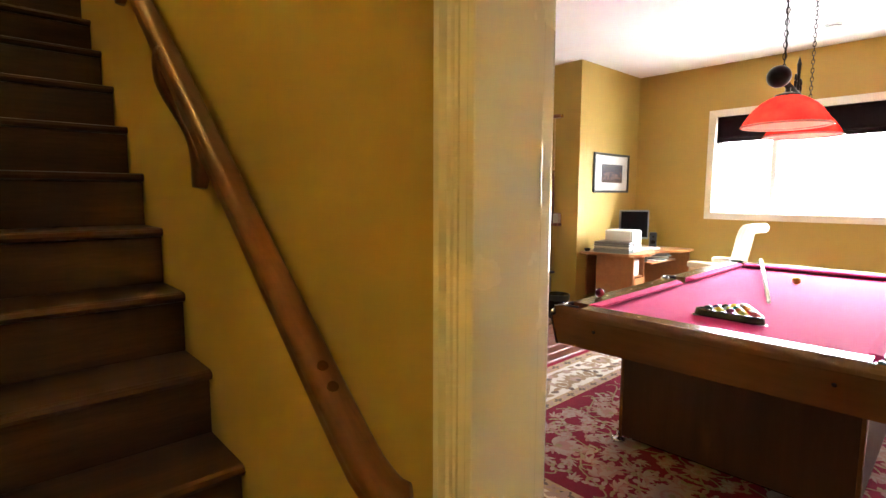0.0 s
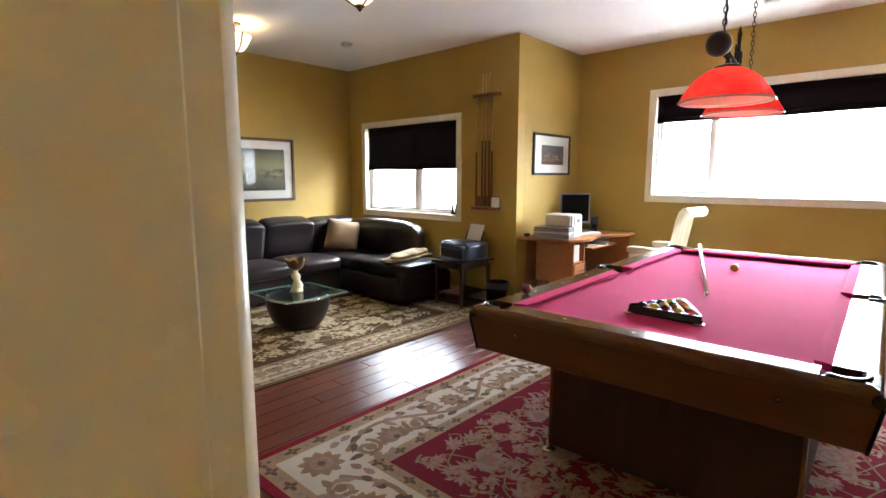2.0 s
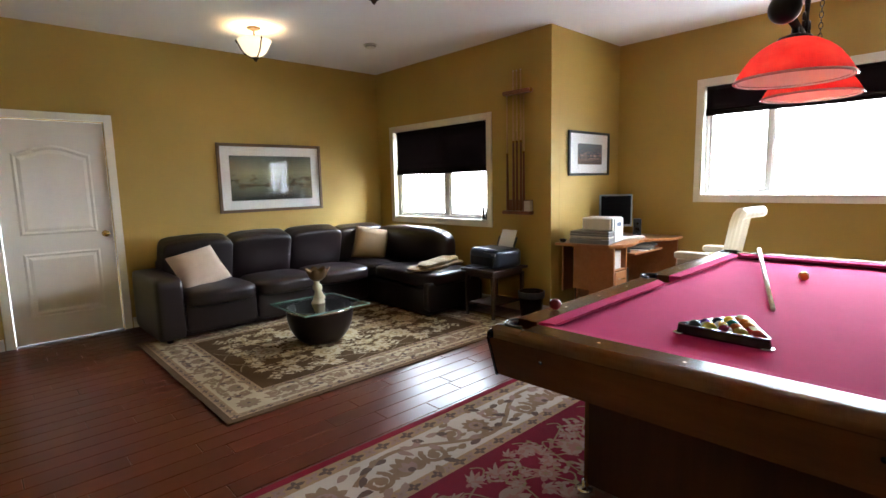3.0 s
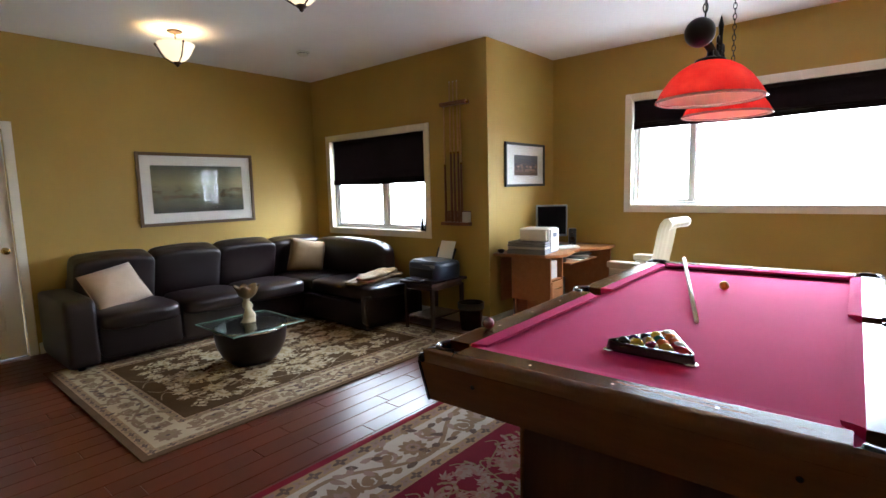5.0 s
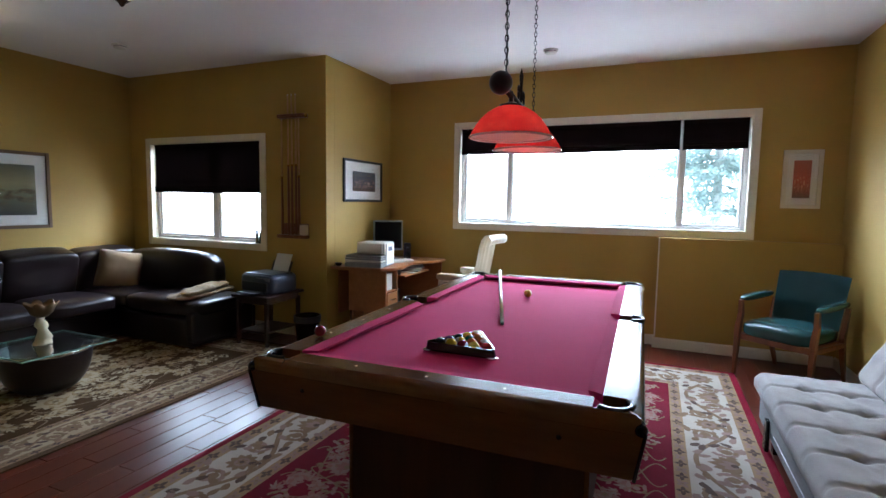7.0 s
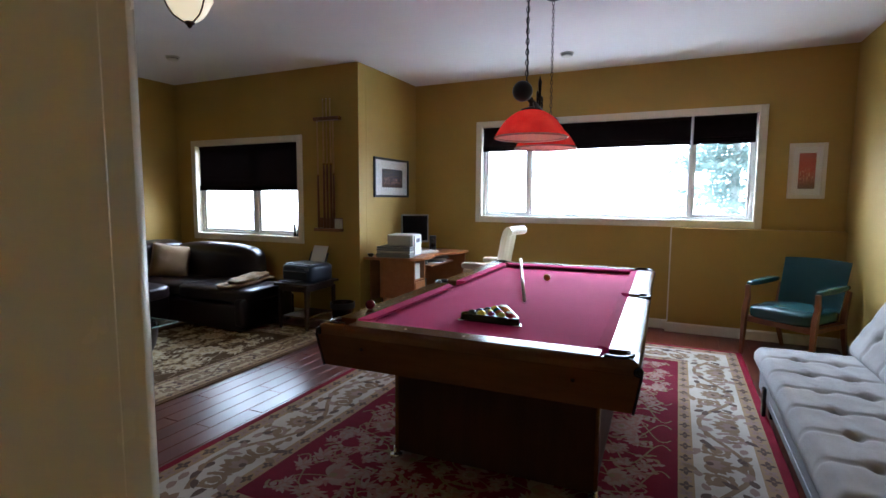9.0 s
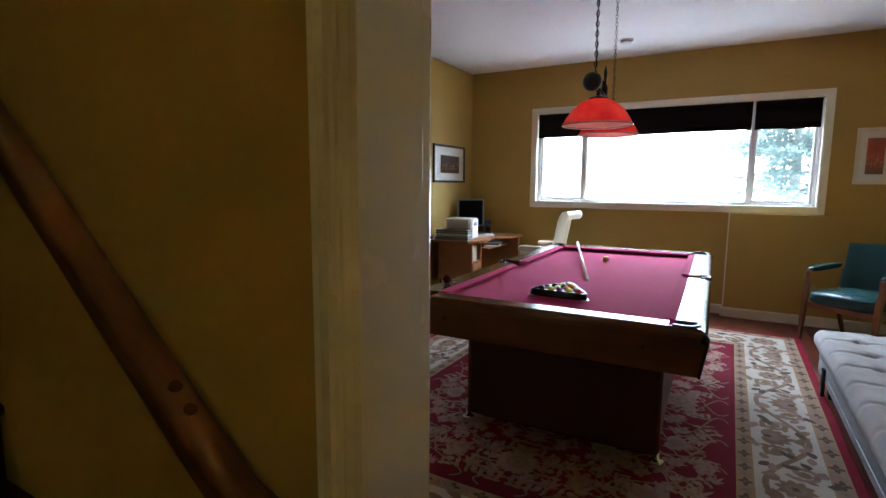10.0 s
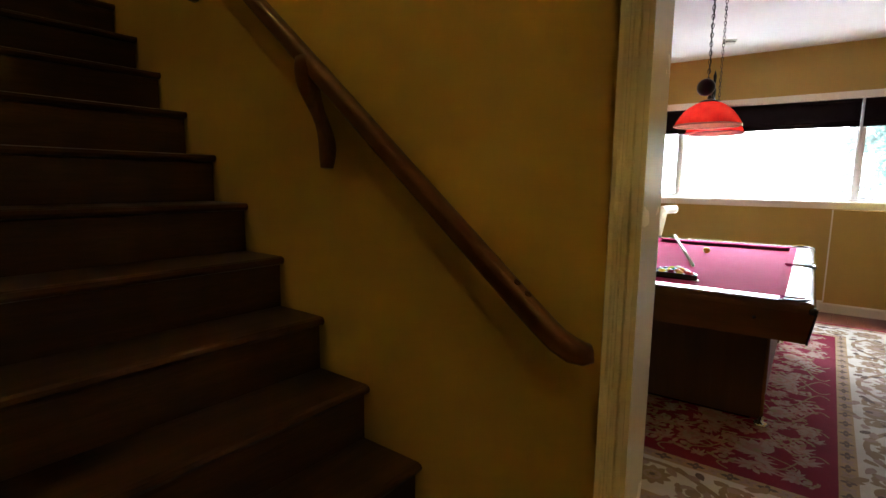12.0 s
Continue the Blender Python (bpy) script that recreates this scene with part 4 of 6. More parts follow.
    part("lamp_cord", tube([(3.504 + 0.006 * math.sin(k * 1.3), 0.004 * math.cos(k), 1.97 + k * 0.05) for k in range(17)], 0.003, 6), BLACKRUBBER, lamp)
    return lamp


billiard_lamp()


# ---- ceiling fixtures ----
def ceiling_lamp(x, y, z=CEIL, label="lit alabaster glass bowl ceiling light with bronze straps"):
    c = thing("ceiling_lamp", label, "ceiling light", (x, y, z), group="bowl ceiling lights")
    part("canopy", lathe([(0.062, 0.0), (0.064, -0.008), (0.05, -0.018), (0.016, -0.024), (0.008, -0.03)], 28), BRONZE, c, smooth=True)
    part("stem", lathe([(0.006, -0.03), (0.006, -0.30)], 10), BRONZE, c)
    prof = [(0.152, -0.115), (0.141, -0.132), (0.128, -0.16), (0.113, -0.19), (0.092, -0.22), (0.06, -0.248), (0.02, -0.262)]
    part("bowl", lathe(prof + [(a - 0.006, b + 0.005) for a, b in reversed(prof)], 40, caps=False), LAMPGLASS, c, "glowing cream alabaster glass bowl", True)
    for k in range(3):
        a = 2 * math.pi * k / 3 + 0.5
        pts = [(0.160 * math.cos(a), 0.160 * math.sin(a), -0.128), (0.143 * math.cos(a), 0.143 * math.sin(a), -0.152), (0.126 * math.cos(a), 0.128 * math.sin(a), -0.19), (0.098 * math.cos(a), 0.098 * math.sin(a), -0.232), (0.04 * math.cos(a), 0.04 * math.sin(a), -0.266), (0.0, 0.0, -0.272)]
        part("strap", tube(pts, 0.006, 6), BRONZE, c)
        part("leaf", lathe([(0.002, -0.012), (0.012, 0.0), (0.002, 0.016)], 8), BRONZE, c, loc=(0.161 * math.cos(a), 0.161 * math.sin(a), -0.122))
    part("finial", lathe([(0.03, -0.262), (0.034, -0.272), (0.018, -0.284), (0.012, -0.296), (0.003, -0.304)], 16), BRONZE, c, smooth=True)
    return c


ceiling_lamp(3.27, 4.90)
ceiling_lamp(3.24, 2.98)
# two fixtures added out of view to carry the hall and stairwell bulbs
ceiling_lamp(-0.45, 2.6, 5.2, "lit alabaster bowl ceiling light over the stairwell, unseen and assumed")
ceiling_lamp(-0.30, -0.58, CEIL, "lit alabaster bowl ceiling light in the hall, unseen and assumed")


def smoke_detector(x, y):
    d = thing("smoke_detector", "white round plastic smoke detector on the ceiling", "smoke detector", (x, y, CEIL), group="smoke detectors")
    part("base", lathe([(0.068, 0.0), (0.068, -0.010), (0.060, -0.013)], 32), WHITEPLASTIC, d, smooth=False)
    part("cover", lathe([(0.055, -0.013), (0.056, -0.024), (0.048, -0.034), (0.02, -0.038)], 32), WHITEPLASTIC, d)
    part("vent_slot", lathe([(0.0565, -0.016), (0.0565, -0.020)], 32, caps=False), DARKPLASTIC, d)
    return d


smoke_detector(5.93, 1.02)
smoke_detector(4.44, 4.72)


# ---- framed pictures ----
def art(name, base, bands, blobs, scale=3.0):
    """A soft painted picture: a vertical blend with clouded patches."""
    m = mat(name, base, 0.7)
    n = Nodes(m)
    c = n.add("ShaderNodeTexCoord")
    sep = n.add("ShaderNodeSeparateXYZ")
    n.link(c.outputs["Generated"], sep.inputs[0])
    col = n.ramp(sep.outputs[2], *bands)
    v = n.coords((scale, scale, scale * 1.6), "Generated")
    patch = n.ramp(n.noise(v, 1.6, 4), (0.50, (0, 0, 0)), (0.60, (1, 1, 1)))
    mid = n.ramp(sep.outputs[2], (0.12, (0, 0, 0)), (0.3, (1, 1, 1)), (0.5, (1, 1, 1)), (0.66, (0, 0, 0)))
    fac = n.mix(1.0, patch, mid, "MULTIPLY")
    n.color(n.mix(fac, col, n.ramp(n.noise(v, 3.0, 3), *blobs)))
    return m


def picture(name, label, wall, a0, a1, z0, z1, frame_w, frame_mat, mat_w, art_mat, depth=0.024, inner=None):
    """A glazed picture hung on a wall; wall is (axis, plane)."""
    axis, plane = wall
    p = thing(name, label, "picture")

    def put(u0, u1, v0, v1, d0, d1, bev=0.0, bm=None):
        return box(u0, u1, plane - d1, plane - d0, v0, v1, bev, 2, bm) if axis == "y" else box(plane - d1, plane - d0, u0, u1, v0, v1, bev, 2, bm)

    bm = bmesh.new()
    f = frame_w
    for q in ((a0, a0 + f, z0, z1), (a1 - f, a1, z0, z1), (a0 + f, a1 - f, z0, z0 + f), (a0 + f, a1 - f, z1 - f, z1)):
        put(*q, 0.001, depth, 0.004, bm)
    part("frame", bm, frame_mat, p)
    part("mat_board", put(a0 + f - 0.002, a1 - f + 0.002, z0 + f - 0.002, z1 - f + 0.002, 0.002, 0.008), MATBOARD, p)
    i = inner or (mat_w, mat_w, mat_w, mat_w)
    part("print", put(a0 + f + i[0], a1 - f - i[1], z0 + f + i[2], z1 - f - i[3], 0.0082, 0.0105), art_mat, p)
    g = part("glazing", put(a0 + f, a1 - f, z0 + f, z1 - f, 0.0135, 0.0155), PICGLASS, p)
    g.visible_shadow = False
    return p


ART1 = art("misty_landscape", (0.2, 0.2, 0.13), [(0.0, (0.045, 0.05, 0.042)), (0.3, (0.16, 0.16, 0.095)), (0.62, (0.31, 0.30, 0.17)), (1.0, (0.11, 0.12, 0.10))], [(0.3, (0.05, 0.04, 0.02)), (0.7, (0.2, 0.14, 0.06))])
ART2 = art("dark_still_life", (0.1, 0.1, 0.12), [(0.0, (0.10, 0.06, 0.035)), (0.5, (0.06, 0.06, 0.075)), (1.0, (0.12, 0.12, 0.13))], [(0.35, (0.35, 0.10, 0.06)), (0.7, (0.55, 0.47, 0.42))], 5)
ART3 = art("red_floral", (0.4, 0.1, 0.06), [(0.0, (0.22, 0.15, 0.11)), (0.5, (0.55, 0.12, 0.07)), (1.0, (0.48, 0.16, 0.11))], [(0.3, (0.62, 0.10, 0.06)), (0.7, (0.75, 0.58, 0.42))], 6)
picture("landscape_picture", "wide misty landscape print in a champagne wooden frame", ("y", Y1), 3.185, 4.438, 1.08, 1.848, 0.034, CHAMPAGNE, 0.10, ART1)
picture("small_picture", "small dark print with white mat in a black frame", ("y", Y2), 5.628, 6.42, 1.40, 1.855, 0.026, FRAMEBLACK, 0.10, ART2, inner=(0.15, 0.12, 0.09, 0.10))
picture("floral_picture", "upright red floral print in a cream frame", ("x", X2), -1.288, -0.987, 1.405, 1.93, 0.034, FRAMECREAM, 0.05, ART3, inner=(0.05, 0.05, 0.06, 0.06))


# ---- sectional sofa ----
def sofa():
    s = thing("sectional_sofa", "dark brown leather sectional sofa with a chaise", "sofa", (0, 0, 0))

    def cush(name, cx, cy, cz, sx, sy, sz, puff=0.3, power=5, rx=0, rz=0, seed=0, crease=0.004):
        return part(name, cushion(sx, sy, sz, puff, power, 12, crease, seed), LEATHER, s, smooth=True, loc=pose(cx, cy, cz, rx, 0, rz))

    # base and arm
    part("base", box(2.49, 4.50, 5.02, 5.84, 0.03, 0.30, 0.02, 3), LEATHER, s, smooth=False)
    part("chaise_base", box(4.46, 5.27, 3.93, 5.84, 0.03, 0.30, 0.025, 3), LEATHER, s)
    cush("arm", 2.385, 5.40, 0.305, 0.225, 0.92, 0.56, 0.02, 12, seed=3, crease=0.0)
    # recliner front panels
    w = 0.655
    for k in range(3):
        cx = 2.50 + w * (k + 0.5)
        cush("front_panel", cx, 5.005, 0.215, w - 0.012, 0.075, 0.30, 0.0, 9, seed=k)
        cush("seat_cushion", cx, 5.20, 0.375, w - 0.006, 0.66, 0.155, 0.22, 5, seed=k * 2.1)
        bm = cushion(w + 0.025, 0.25, 0.53, 0.04, 11, 20, 0.003, k * 1.7 + 5)
        for v in bm.verts:
            top = max(0.0, v.co.z / 0.27)
            v.co.x *= 1 - 0.03 * top ** 2
            v.co.z += 0.018 * (1 - (v.co.x / (w / 2)) ** 2) * top
            if v.co.y < 0:
                v.co.y -= 0.035 * math.exp(-((v.co.z + 0.06) / 0.16) ** 2) * max(0.0, 1 - (v.co.x / (w / 2)) ** 2) ** 0.5
        part("back_cushion", bm, LEATHER, s, smooth=True, loc=pose(cx, 5.665, 0.60, 16, 0, 0))
    # corner and chaise
    cush("corner_seat", 4.80, 5.25, 0.375, 0.66, 0.75, 0.15, 0.15, 6, seed=11)
    cush("chaise_cushion", 4.80, 4.40, 0.375, 0.70, 1.02, 0.155, 0.2, 6, seed=12)
    cush("chaise_front", 4.83, 3.955, 0.215, 0.77, 0.09, 0.31, 0, 9, seed=14)
    cush("corner_back", 4.80, 5.68, 0.62, 0.68, 0.24, 0.47, 0.05, 8, 12, seed=15)
    cush("chaise_back", 5.13, 4.98, 0.60, 0.27, 1.42, 0.46, 0.1, 4.2, seed=16)
    part("back_frame", box(2.49, 5.27, 5.74, 5.85, 0.10, 0.66, 0.03, 3), LEATHER, s)
    for x, y in ((2.36, 5.0), (2.36, 5.78), (4.5, 3.98), (5.2, 3.98), (5.2, 5.78)):
        part("foot", lathe([(0.022, 0.0), (0.028, 0.034)], 12), BLACKWOOD, s, loc=(x, y, 0.0))
    return s


sofa()


def throw_pillow(x, y, z, rx, spin, rz, size, material, label):
    p = thing("throw_pillow", label, "pillow", group="throw pillows on the sofa")
    p.matrix_basis = pose(x, y, z, rx, 0, rz) @ pose(0, 0, 0, 0, 0, spin)
    bm = bmesh.new()
    n = 18
    for side in (1, -1):
        grid = []
        for i in range(n + 1):
            row = []
            for j in range(n + 1):
                u, v = 2 * i / n - 1, 2 * j / n - 1
                e = (1 - abs(u) ** 3.2) * (1 - abs(v) ** 3.2)
                pinch = 1 - 0.07 * (1 - abs(u)) * abs(v) ** 6 - 0.07 * (1 - abs(v)) * abs(u) ** 6
                h = 0.075 * e ** 0.62 + 0.006 * noise.noise((u * 3 + size, v * 3, side))* e
                row.append(bm.verts.new((u * size / 2 * pinch, v * size / 2 * pinch, side * h)))
            grid.append(row)
        for i in range(n):
            for j in range(n):
                q = (grid[i][j], grid[i + 1][j], grid[i + 1][j + 1], grid[i][j + 1])
                bm.faces.new(q if side > 0 else q[::-1])
    bmesh.ops.remove_doubles(bm, verts=bm.verts[:], dist=0.0005)
    part("cover", bm, material, p, smooth=True)
    h = size / 2 * 0.985
    part("piping", sweep([(-h, -h, 0), (0, -h * 0.97, 0), (h, -h, 0), (h * 0.97, 0, 0), (h, h, 0), (0, h * 0.97, 0), (-h, h, 0), (-h * 0.97, 0, 0)], ring(0.004, 6), closed=True), material, p)
    return p


throw_pillow(2.74, 5.30, 0.605, 44, 16, -8, 0.44, LINEN, "pale beige linen throw pillow leaning on the sofa arm")
throw_pillow(4.79, 5.37, 0.635, 66, -12, -30, 0.42, TANCLOTH, "tan cloth throw pillow in the sofa corner")


def blanket():
    b = thing("folded_blanket", "tan fleece throw folded loosely on the chaise", "blanket", (4.83, 4.19, 0.452), 12)
    for k, (w, d, h, z) in enumerate(((0.78, 0.30, 0.05, 0.022), (0.70, 0.20, 0.055, 0.062))):
        bm = cushion(w, d, h, 0.5, 3.2, 34, 0.0, k)
        for v in bm.verts:
            x, y = v.co.x, v.co.y
            rise = max(0.0, v.co.z / h + 0.3)
            v.co.z += rise * (0.020 * noise.noise((x * 6 + k * 5, y * 14, k)) + 0.008 * noise.noise((x * 19, y * 28, k)))
            v.co.y += 0.045 * noise.noise((x * 4 + k * 3, 0.3, k)) + 0.012 * noise.noise((x * 17, y * 9, k + 2))
            v.co.x += 0.02 * noise.noise((0.4, y * 11, k))
        part("fold", bm, THROW, b, smooth=True, loc=pose(0.03 * k, 0.02 - 0.03 * k, z, 0, 0, 4 * k))
    return b


blanket()


# ---- coffee table ----
CTX, CTY, CTZ = 3.34, 4.09, 0.3385


def coffee_table():
    c = thing("coffee_table", "glass-topped coffee table on a dark bowl base", "coffee table", (CTX, CTY, 0.0125))
    base = [(0.14, 0.0), (0.165, 0.006), (0.20, 0.035), (0.238, 0.09), (0.266, 0.16), (0.282, 0.24), (0.287, 0.30), (0.285, 0.335), (0.272, 0.338), (0.265, 0.30), (0.2, 0.2), (0.05, 0.16)]
    base = [(r, z * 0.90) for r, z in base]
    part("bowl_base", lathe(base, 40), BLACKWOOD, c, smooth=True)
    part("steel_ring", lathe([(0.287, 0.284), (0.292, 0.289), (0.292, 0.300), (0.287, 0.3045)], 40, caps=False), CHROME, c, smooth=True)
    for k in range(4):
        a = math.pi / 4 + k * math.pi / 2
        part("bumper", lathe([(0.014, 0.300), (0.014, 0.3135)], 12), CHROME, c, loc=(0.276 * math.cos(a), 0.276 * math.sin(a), 0))
    g = part("glass_top", box(-0.307, 0.307, -0.315, 0.315, 0.314, 0.3255, 0.004, 2), TABLEGLASS, c, "clear greenish glass top")
    g.visible_shadow = False
    bm = bmesh.new()
    for q in ((-0.311, -0.3075, -0.319, 0.319), (0.3075, 0.311, -0.319, 0.319), (-0.3075, 0.3075, -0.319, -0.3155), (-0.3075, 0.3075, 0.3155, 0.319)):
        box(*q, 0.3145, 0.325, 0.001, 1, bm)
    part("polished_edge", bm, GLASSEDGE, g, "pale green polished glass edge")
    return c


coffee_table()


def statuette():
    bm = bmesh.new()
    lathe([(0.058, 0.0), (0.06, 0.014), (0.048, 0.024), (0.05, 0.05), (0.040, 0.08), (0.030, 0.11), (0.040, 0.135), (0.036, 0.16), (0.022, 0.178), (0.026, 0.195), (0.016, 0.21)], 18, bm)
    for v in bm.verts:
        k = 1 + 0.28 * noise.noise((v.co.x * 34, v.co.y * 34, v.co.z * 30))
        v.co.x, v.co.y = v.co.x * k + 0.011 * math.sin(v.co.z * 30), v.co.y * k + 0.009 * math.cos(v.co.z * 26)
    plain = len(bm.faces)
    # gilded cup with a lobed leaf rim
    cup = [(0.012, 0.195), (0.040, 0.203), (0.068, 0.228), (0.082, 0.262), (0.100, 0.296), (0.094, 0.298), (0.074, 0.264), (0.058, 0.235), (0.02, 0.212)]
    old = set(bm.verts)
    lathe(cup, 48, bm)
    for v in bm.verts:
        if v not in old:
            lobe = abs(math.sin(3.5 * math.atan2(v.co.y, v.co.x)))
            up = max(0.0, (v.co.z - 0.2) / 0.1)
            k = 1 + up * 0.30 * (lobe - 0.6)
            v.co.x, v.co.y, v.co.z = v.co.x * k, v.co.y * k, v.co.z + 0.03 * up * (lobe - 0.5)
    bm.faces.ensure_lookup_table()
    for f in bm.faces[plain:]:
        f.material_index = 1
    o = part("statuette", bm, [IVORY, ROSETTE], smooth=True, loc=(CTX + 0.0, CTY + 0.02, CTZ - 0.0003))
    return tagged(o, "small ivory statuette holding up a gilded leaf cup", "statuette")


statuette()


# ---- printer stand, printer, bin ----
def side_table():
    t = thing("side_table", "small dark stained wooden side table", "side table", (5.05, 3.56, 0))
    part("tabletop", box(-0.27, 0.27, -0.22, 0.22, 0.475, 0.50, 0.006), DARKWOOD, t)
    part("apron", box(-0.23, 0.23, -0.18, 0.18, 0.415, 0.4745, 0.003), DARKWOOD, t)
    for x in (-0.225, 0.225):
        for y in (-0.175, 0.175):
            part("leg", sweep([(x, y, 0.013), (x, y, 0.20), (x, y, 0.44)], [(-0.017, -0.017), (0.017, -0.017), (0.017, 0.017), (-0.017, 0.017)], up=(0, 1, 0), scales=[0.75, 0.9, 1.0]), DARKWOOD, t)
    part("lower_shelf", box(-0.21, 0.21, -0.16, 0.16, 0.13, 0.148, 0.003), DARKWOOD, t)
    return t


side_table()


def inkjet_printer():
    p = thing("inkjet_printer", "dark blue-grey inkjet printer with paper in its feeder", "printer", (5.05, 3.55, 0.501), -6)
    bm = cushion(0.36, 0.44, 0.19, 0.08, 7, 8)
    part("body", bm, BLUEPLASTIC, p, smooth=True, loc=(0, 0, 0.096))
    part("lid", box(-0.15, 0.13, -0.19, 0.19, 0.182, 0.196, 0.008, 3), DARKPLASTIC, p)
    part("front_panel", box(-0.186, -0.174, -0.17, 0.17, 0.03, 0.12, 0.004), DARKPLASTIC, p)
    part("output_tray", box(-0.30, -0.17, -0.12, 0.12, 0.02, 0.032, 0.004), DARKPLASTIC, p)
    part("control_strip", box(-0.178, -0.165, -0.19, -0.02, 0.135, 0.165, 0.004), GREYPLASTIC, p)
    part("rear_feeder", box(-0.008, 0.008, -0.13, 0.13, 0, 0.13, 0.003), DARKPLASTIC, p, loc=pose(0.14, 0, 0.17, 0, 22, 0))
    part("paper_sheet", box(-0.002, 0.002, -0.105, 0.105, 0, 0.20), PAPER, p, loc=pose(0.128, -0.01, 0.175, 0, 22, 0))
    return p


inkjet_printer()


def waste_bin():
    b = thing("waste_bin", "round black plastic waste bin on the floor", "waste bin", (5.19, 3.20, 0.0))
    part("bucket", lathe([(0.10, 0.001), (0.102, 0.006), (0.125, 0.26), (0.13, 0.262), (0.13, 0.268), (0.120, 0.268), (0.098, 0.012), (0.01, 0.01)], 28, caps=False), BLACKRUBBER, b, smooth=True)
    part("liner", lathe([(0.132, 0.21), (0.133, 0.270), (0.124, 0.273), (0.118, 0.25)], 28, caps=False), DARKPLASTIC, b, "crumpled dark bin liner", True)
    return b


waste_bin()


# ---- cue rack ----
def cue_rack():
    r = thing("cue_rack", "wall-mounted wooden cue rack with brass rings", "cue rack", (X1, 3.46, 0))
    part("upper_bar", box(-0.075, -0.001, -0.165, 0.165, 2.225, 2.262, 0.006), CUEDARK, r)
    part("upper_clip_strip", box(-0.085, -0.0755, -0.16, 0.16, 2.236, 2.252, 0.003), CUEDARK, r)
    for y in (-0.15, 0.15):
        part("brass_ring", lathe([(0.017, -0.012), (0.021, -0.008), (0.021, 0.008), (0.017, 0.012)], 16), BRASS, r, "brass end ring", True, pose(-0.045, y * 1.08, 2.2435, 90, 0, 0))
    part("lower_shelf", box(-0.085, -0.001, -0.175, 0.175, 1.02, 1.055, 0.006), CUEDARK, r)
    part("lower_back", box(-0.018, -0.001, -0.165, 0.165, 1.0555, 1.17, 0.004), CUEDARK, r)
    part("chalk_box", box(-0.07, -0.019, -0.172, -0.10, 1.0555, 1.16, 0.004), WHITEPLASTIC, r, "pale chalk box")
    return r


cue_rack()
for k, (dy, ln) in enumerate(((0.125, 1.16), (0.045, 1.40), (0.0, 1.40), (-0.05, 1.40), (-0.085, 1.18))):
    c = cue("wall_cue", "two-piece wooden pool cue upright in the wall rack", ln, group="cues in the wall rack")
    c.matrix_basis = pose(X1 - 0.052, 3.46 + dy, 1.056, 0, 0, 40 * k)


# ---- window sill figures ----
for k, (y, h) in enumerate(((3.985, 0.15), (3.935, 0.12))):
    bm = lathe([(0.018, 0.0), (0.020, 0.01), (0.013, h * 0.35), (0.018, h * 0.55), (0.009, h * 0.72), (0.013, h * 0.86), (0.002, h)], 14)
    tagged(part("sill_figurine", bm, BLACKRUBBER, smooth=True, loc=(X1 + 0.01, y, W1[2] + 0.0165)), "tiny black carved figurine on the window sill", "figurine", "sill figurines")


# ---- desk ----
def corner_desk():
    d = thing("corner_desk", "beech corner desk with a curved front and drawers", "desk", (0, 0, 0))
    edge = [(5.375, 3.055), (5.375, 2.95), (5.395, 2.68), (5.45, 2.51), (5.56, 2.425), (5.70, 2.405), (5.84, 2.435), (5.97, 2.475), (6.09, 2.475), (6.19, 2.41), (6.28, 2.345), (6.40, 2.315), (6.62, 2.315), (6.62, 3.055)]
    bm = bmesh.new()
    lo = [bm.verts.new((x, y, 0.722)) for x, y in edge]
    hi = [bm.verts.new((x, y, 0.75)) for x, y in edge]
    bm.faces.new(hi)
    bm.faces.new(lo[::-1])
    for k in range(len(edge)):
        bm.faces.new((lo[k], lo[(k + 1) % len(edge)], hi[(k + 1) % len(edge)], hi[k]))
    bmesh.ops.recalc_face_normals(bm, faces=bm.faces[:])
    bmesh.ops.bevel(bm, geom=[e for e in bm.edges if abs(e.verts[0].co.z - e.verts[1].co.z) < 1e-5], offset=0.006, segments=2, affect="EDGES")
    part("desktop", bm, BEECH, d)
    part("end_panel", box(5.47, 5.488, 2.47, 2.90, 0.30, 0.7215, 0.002), BEECH, d)
    part("support_post", box(5.49, 5.53, 2.86, 2.90, 0.0, 0.7215, 0.004), BLACKRUBBER, d)
    part("back_panel", box(5.49, 6.6, 3.03, 3.045, 0.25, 0.7215, 0.002), BEECH, d)
    part("right_panel", box(6.60, 6.618, 2.36, 3.02, 0.0, 0.7215, 0.002), BEECH, d)
    part("divider", box(5.70, 5.716, 2.47, 2.90, 0.0, 0.7215, 0.002), BEECH, d)
    part("left_foot_panel", box(5.4885, 5.70, 2.86, 2.876, 0.0, 0.2995, 0.002), BEECH, d)
    part("unit_floor", box(5.4885, 5.6995, 2.47, 2.86, 0.30, 0.316, 0.002), BEECH, d)
    part("unit_shelf", box(5.4885, 5.6995, 2.48, 2.86, 0.50, 0.514, 0.002), BEECH, d)
    dr = part("drawer", box(5.492, 5.697, 2.462, 2.478, 0.322, 0.495, 0.003), BEECH, d)
    part("drawer_pull", tube([(5.55, 2.462, 0.43), (5.56, 2.44, 0.43), (5.63, 2.44, 0.43), (5.64, 2.462, 0.43)], 0.005, 8), CHROME, dr, "steel drawer pull")
    part("keyboard_tray", box(5.80, 6.40, 2.43, 2.75, 0.625, 0.643, 0.004), BEECH, d)
    for x in (5.83, 6.37):
        part("tray_runner", box(x, x + 0.014, 2.50, 2.80, 0.6435, 0.7215), GREYPLASTIC, d)
    return d


corner_desk()


